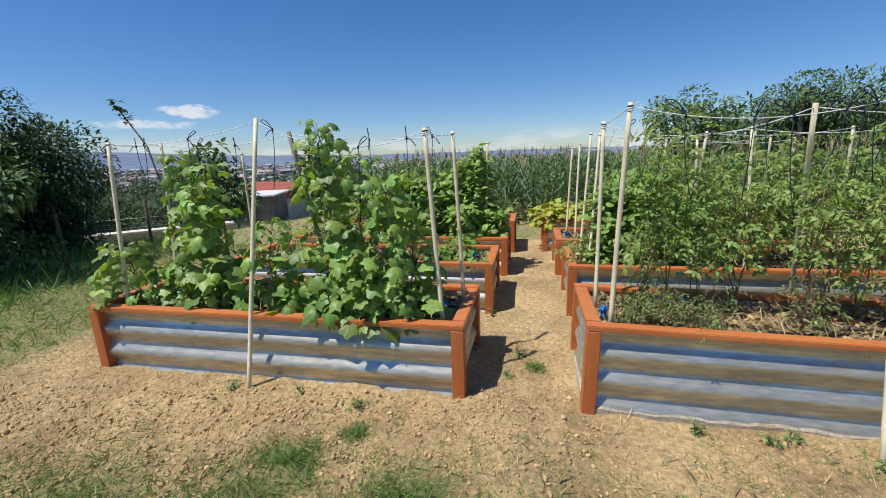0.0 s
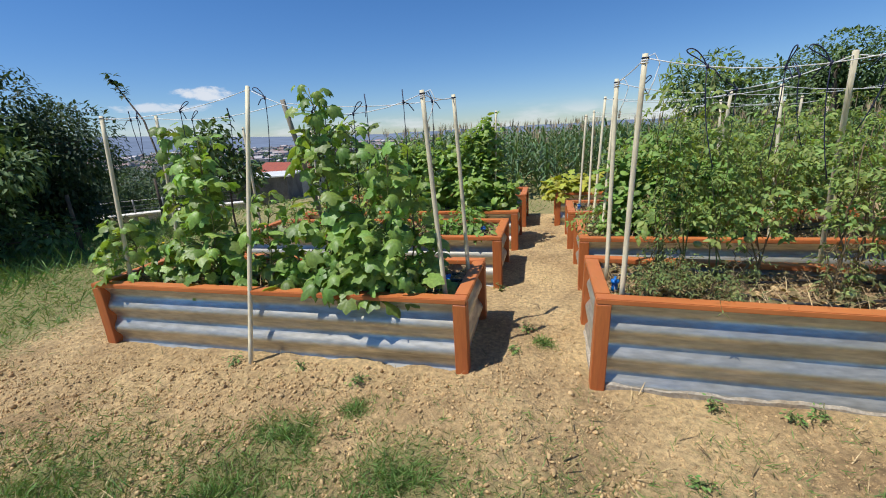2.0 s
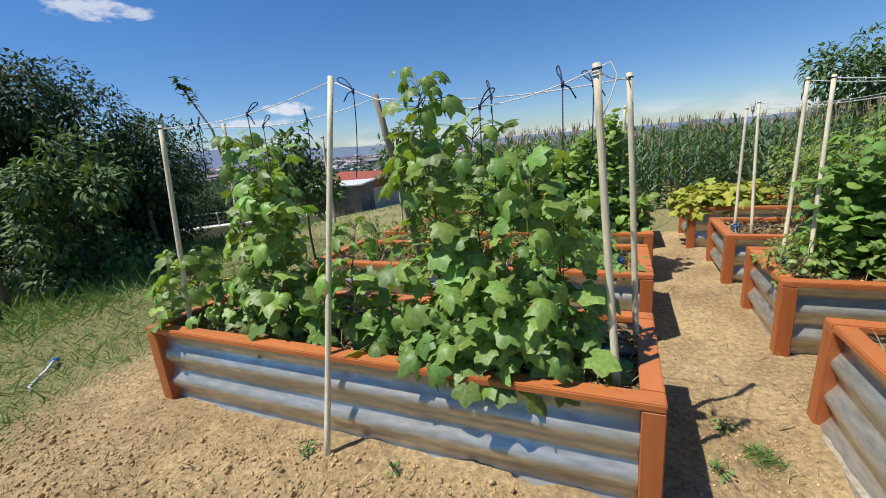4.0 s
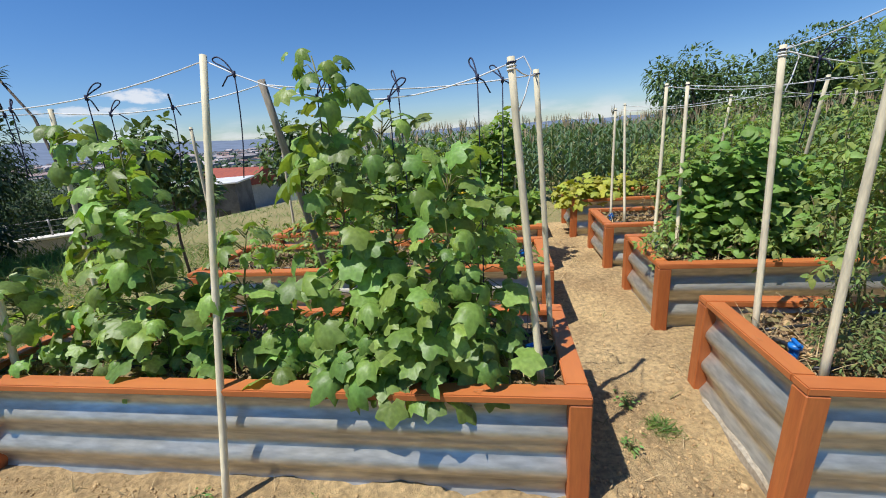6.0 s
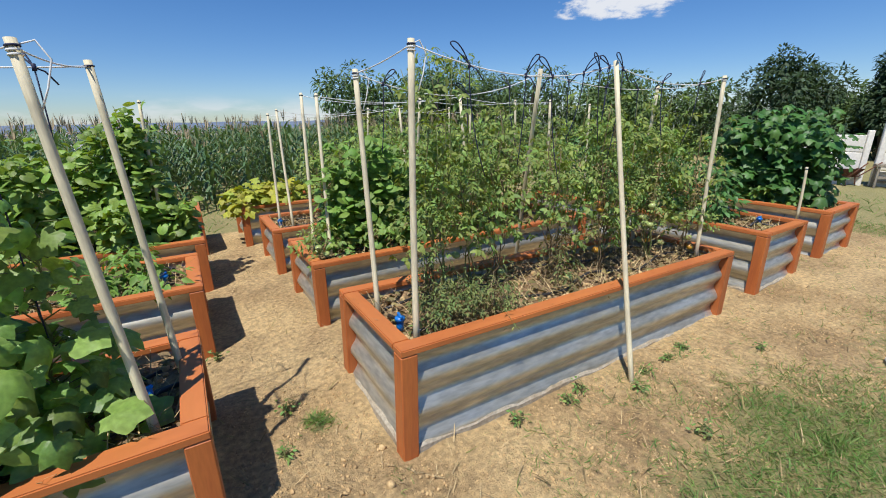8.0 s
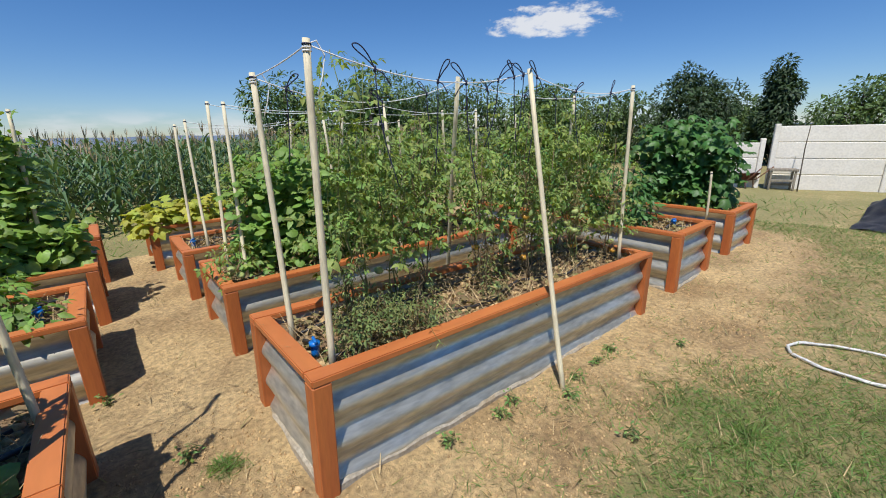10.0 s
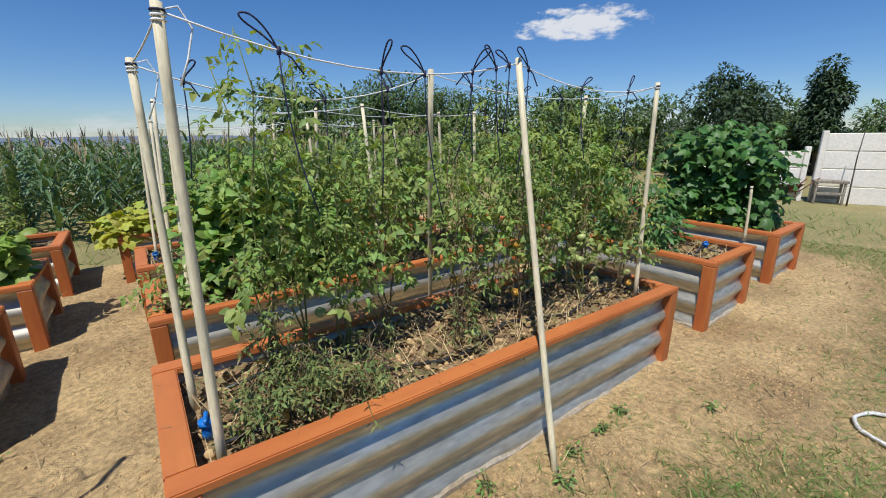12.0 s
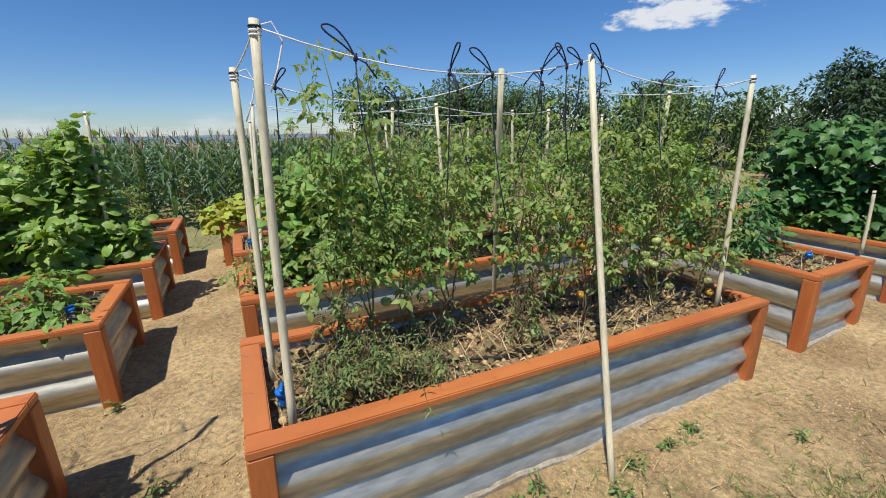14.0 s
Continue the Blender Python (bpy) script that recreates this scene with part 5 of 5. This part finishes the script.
# ---- panelled concrete wall, bench and barrow ----
def panel_wall():
    wall = thing("panel_wall", pose(12.75, 2.0, 0, 0, 0, -73), "whitewashed precast concrete panel wall", "wall", kind="structure")
    panel, post = box("panel", 1.94, 0.06, 0.352, 0.012), box("post", 0.1, 0.12, 1.52, 0.012)
    for bay in range(6):
        x = bay * 2.04
        part("post", post, WALLPANEL, wall, "concrete post", pose(x, 0, -0.06))
        for row in range(4):
            part("panel", panel, WALLPANEL, wall, "", pose(x + 1.02, 0, -0.03 + row * 0.362))
    part("post", post, WALLPANEL, wall, "concrete post", pose(6 * 2.04, 0, -0.06))
    side = thing("panel_wall", pose(12.7, 2.16, 0, 0, 0, 107), "lower whitewashed concrete panel wall", "wall", kind="structure")
    for bay in range(1):
        part("post", box("post", 0.1, 0.12, 1.2, 0.012), WALLPANEL, side, "concrete post", pose(0.06 + bay * 2.04, 0, -0.06))
        for row in range(3):
            part("panel", panel, WALLPANEL, side, "", pose(1.08 + bay * 2.04, 0, -0.03 + row * 0.362))


panel_wall()
bench = thing("garden_bench", pose(12.55, 1.75, 0, 0, 0, -73) @ Matrix.Diagonal((0.62, 0.8, 0.85, 1)), "weathered wooden bench frame before the concrete wall", "bench")
for x in (-0.36, 0.36):
    for y in (-0.14, 0.14):
        part("leg", box("leg", 0.06, 0.06, 0.5, 0.006), GREYWOOD, bench, "", pose(x, y, 0))
part("seat", box("seat", 0.86, 0.38, 0.06, 0.008), GREYWOOD, bench, "", pose(0, 0, 0.502))
part("stretcher", box("stretcher", 0.66, 0.05, 0.06, 0.006), GREYWOOD, bench, "", pose(0, -0.14, 0.22))
part("stretcher", box("stretcher", 0.66, 0.05, 0.06, 0.006), GREYWOOD, bench, "", pose(0, 0.14, 0.1))
sap = thing("wall_sapling", Matrix.Translation((12.5, 1.42, 0)), "thin bare sapling stem before the concrete wall", "sapling")
part("stem", tube("stem", [(0, 0, -0.05), (0.02, 0.01, 0.5), (0.0, 0.02, 0.95), (0.03, 0.0, 1.45)], 0.016, 6, 0.008), BARK, sap)
barrow = thing("wheelbarrow", pose(12.5, 2.45, 0, 0, 0, 60) @ Matrix.Scale(0.7, 4), "rusty brown wheelbarrow with handles raised beside the bench", "wheelbarrow")
bmb = bmesh.new()
lo = [bmb.verts.new(c) for c in ((-0.2, -0.16, 0.28), (0.22, -0.16, 0.28), (0.22, 0.16, 0.28), (-0.2, 0.16, 0.28))]
hi = [bmb.verts.new(c) for c in ((-0.36, -0.28, 0.52), (0.42, -0.28, 0.5), (0.42, 0.28, 0.5), (-0.36, 0.28, 0.52))]
bmb.faces.new(lo[::-1])
for i in range(4):
    bmb.faces.new((lo[i], lo[(i + 1) % 4], hi[(i + 1) % 4], hi[i]))
bmesh.ops.solidify(bmb, geom=bmb.faces[:], thickness=0.02)
tray = bpy.data.meshes.new("tray")
bmb.to_mesh(tray)
bmb.free()
part("tray", tray, RUST, barrow)
for y in (-0.18, 0.18):
    part("handle", tube("handle", [(0.4, y * 0.4, 0.16), (-0.3, y, 0.3), (-0.75, y * 1.4, 0.75)], 0.018, 7), RUST, barrow)
    part("leg", tube("leg", [(-0.2, y, 0.28), (-0.26, y, 0.0)], 0.016, 6), RUST, barrow)
part("wheel", tube("wheel", [(0.45 + 0.13 * math.cos(w), 0, 0.16 + 0.13 * math.sin(w)) for w in [i * math.pi / 9 for i in range(19)]], 0.03, 7), BLACKPIPE, barrow, "black rubber wheel")


# ---- houses below the slope ----
def house(x, y, z, turn, sx, sy, h, roof, wall_mat, roof_mat, label):
    ob = thing("house", pose(x, y, z, 0, 0, turn), label, "house", "houses below the garden")
    part("wall", box("wall", sx, sy, h, 0.02), wall_mat, ob)
    if roof == "flat":
        part("roof", box("roof", sx + 0.7, sy + 0.7, 0.14, 0.02), roof_mat, ob, "", pose(0, 0, h + 0.002))
    else:
        a, b, e = sx / 2 + 0.4, sy / 2 + 0.4, sy * 0.27
        v = [(-a, -b, h), (a, -b, h), (a, b, h), (-a, b, h), (-a, 0, h + e), (a, 0, h + e), (-a, -b, h - 0.12), (a, -b, h - 0.12), (a, b, h - 0.12), (-a, b, h - 0.12)]
        part("roof", mesh_of("roof", v, [(0, 1, 5, 4), (2, 3, 4, 5), (0, 4, 3), (1, 2, 5), (6, 7, 1, 0), (8, 9, 3, 2), (7, 8, 2, 1), (9, 6, 0, 3), (6, 9, 8, 7)]), roof_mat, ob)
        part("chimney", box("chimney", 0.5, 0.5, 1.0, 0.02), PLASTER, ob, "", pose(sx * 0.2, sy * 0.15, h + e * 0.5))
    n = max(1, int(sx // 2.2))
    for i in range(n):
        wx = -sx / 2 + sx * (i + 0.5) / n
        win = part("window", box("window", 0.9, 0.08, 1.1, 0.01), WINDOW, ob, "dark window", pose(wx, -sy / 2, h * 0.42))
        part("sill", box("sill", 1.06, 0.16, 0.06, 0.01), PLASTER, win, "", pose(0, 0, -0.061))
    return ob


house(-21.3, 37.7, -7.4, 10, 7.2, 5.0, 5.7, "flat", DARKWALL, SHEETROOF, "grey block house with a white sheet roof")
house(-27.4, 41.4, -8.2, 16, 5.6, 4.5, 6.1, "flat", PLASTER, SHEETROOF, "low plastered shed with a pale sheet roof")
house(-25.4, 53.8, -8.8, -26, 9.0, 6.5, 5.6, "gable", PLASTER, TILE, "plastered house with a red tiled roof")


# ---- low wall and wire fence at the foot of the slope ----
def slope_fence():
    a, b = Vector((-9.6, 8.9, 0)), Vector((-6.2, 11.0, 0))
    run = b - a
    turn = math.degrees(math.atan2(run.y, run.x))
    base = max(land(a.x, a.y), land(b.x, b.y)) - 0.1
    low = thing("low_wall", pose(a.x, a.y, base, 0, 0, turn), "low plastered retaining wall below the garden", "low wall", kind="structure")
    part("body", box("body", run.length, 0.2, 0.34, 0.02), PLASTER, low, "", pose(run.length / 2, 0, 0))
    part("coping", box("coping", run.length + 0.04, 0.27, 0.06, 0.015), WALLPANEL, low, "pale coping", pose(run.length / 2, 0, 0.342))
    fence = thing("wire_fence", pose(a.x, a.y, base + 0.4, 0, 0, turn), "thin wire fence standing on a low wall", "fence")
    for i in range(7):
        part("post", tube("post", [(0, 0, 0), (0, 0, 0.34)], 0.02, 7), WIRE, fence, "", pose(0.1 + (run.length - 0.2) * i / 6, 0, 0))
    for z in (0.1, 0.2, 0.32):
        part("wire", tube("wire", [(0.1, 0, z), (run.length / 2, 0, z - 0.01), (run.length - 0.1, 0, z)], 0.006, 5), WIRE, fence)


slope_fence()


# ---- dark netting dropped on the grass ----
def netting():
    r = random.Random(88)
    ob = thing("shade_net", pose(8.65, 0.1, land(8.65, 0.1), 0, 0, -10), "heap of black shade netting thrown on rough grass", "netting")
    nx, ny = 26, 20
    verts = []
    for side in (0.0, 0.006):
        for j in range(ny + 1):
            for i in range(nx + 1):
                x, y = 1.5 * i / nx - 0.25, 1.0 * j / ny - 0.5
                ridge = 0.42 * max(0.0, 1 - abs(y + 0.15 * math.sin(x * 4)) / 0.6) * smooth(-0.25, 0.9, x)
                verts.append((x + 0.04 * noise.noise((x * 3, y * 3, 1)), y, ridge + 0.045 * noise.noise((x * 6, y * 6, 2)) + 0.02 + side))
    n, half = nx + 1, (nx + 1) * (ny + 1)
    faces = [(o + j * n + i, o + j * n + i + 1, o + (j + 1) * n + i + 1, o + (j + 1) * n + i) for o in (0, half) for j in range(ny) for i in range(nx)]
    part("sheet", mesh_of("sheet", verts, faces, True), BLACKPIPE, ob)


netting()

# ---- town in the valley and the hills behind ----
def town():
    r = random.Random(12)
    walls, roofs = [], []
    for _ in range(1700):
        d = 850 + 1700 * r.random()
        w = radians(r.uniform(-75, 12))
        x, y = d * math.sin(w), d * math.cos(w)
        z = land(x, y)
        sx, sy, h = r.uniform(7, 16), r.uniform(7, 12), r.uniform(4, 9)
        if d > 700 and r.random() < 0.2:
            sx, sy, h = sx * 3, sy * 2, h * 1.4
        m = Matrix.Translation((x, y, z - 1)) @ Matrix.Rotation(r.uniform(0, 3.14), 4, "Z")
        n = len(walls)
        walls.append(([m @ Vector(c) for c in ((-sx / 2, -sy / 2, 0), (sx / 2, -sy / 2, 0), (sx / 2, sy / 2, 0), (-sx / 2, sy / 2, 0), (-sx / 2, -sy / 2, h), (sx / 2, -sy / 2, h), (sx / 2, sy / 2, h), (-sx / 2, sy / 2, h))], [(0, 1, 5, 4), (1, 2, 6, 5), (2, 3, 7, 6), (3, 0, 4, 7)]))
        a, b, e = sx / 2 + 0.4, sy / 2 + 0.4, sy * r.choice((0.02, 0.22, 0.28))
        roofs.append(([m @ Vector(c) for c in ((-a, -b, h), (a, -b, h), (a, b, h), (-a, b, h), (-a, 0, h + e), (a, 0, h + e))], [(0, 1, 5, 4), (2, 3, 4, 5), (0, 4, 3), (1, 2, 5)]))
    v, f = joined(walls)
    tagged(part("distant_town_walls", mesh_of("distant_town_walls", v, f), TOWNWALL), "pale house walls of a valley town, tinted bluish for haze", "town", kind="stuff")
    v, f = joined(roofs)
    tagged(part("distant_town_roofs", mesh_of("distant_town_roofs", v, f), TOWNROOF), "red and grey roofs of a valley town, dulled for haze", "town", kind="stuff")
    trees = []
    for _ in range(9000):
        d = 110 + 1700 * r.random() ** 1.5
        w = radians(r.uniform(-80, 20))
        x, y = d * math.sin(w), d * math.cos(w)
        s = r.uniform(1.5, 3.2) * (1 + d / 1500)
        trees.append((r.randrange(4), Matrix.Translation((x, y, land(x, y) + s * 0.5)) @ Euler((r.random() * 6, r.random() * 6, 0)).to_matrix().to_4x4() @ Matrix.Scale(s, 4)))
    tagged(part("distant_woods", scatter("distant_woods", [clod_template(60 + i) for i in range(4)], trees), TREEDARK), "scattered far trees in the valley", "woods", kind="stuff")


town()


def hills():
    verts, faces = [], []
    n, m = 240, 10
    for i in range(n + 1):
        w = radians(-130 + 260 * i / n)
        for j in range(m + 1):
            d = 2600 + 180 * j
            ridge = (80 - 85 * smooth(-48, -8, math.degrees(w))) + (1 - 0.8 * smooth(-45, -8, math.degrees(w))) * 40 * noise.noise((math.sin(w) * 3.2, math.cos(w) * 3.2, 1.7)) + 10 * noise.noise((math.sin(w) * 11, math.cos(w) * 11, 5.7))
            z = -45 + (ridge + 45) * smooth(0, 1, j / m) + 9 * noise.noise((w * 25, j * 0.8, 2.0)) * (j / m)
            verts.append((d * math.sin(w), d * math.cos(w), z))
    for i in range(n):
        for j in range(m):
            a = i * (m + 1) + j
            faces.append((a, a + 1, a + m + 2, a + m + 1))
    tagged(part("backdrop_hills", mesh_of("backdrop_hills", verts, faces, True), HILL), "hills beyond the valley with blue haze painted into their colour", "hills", kind="structure")


hills()
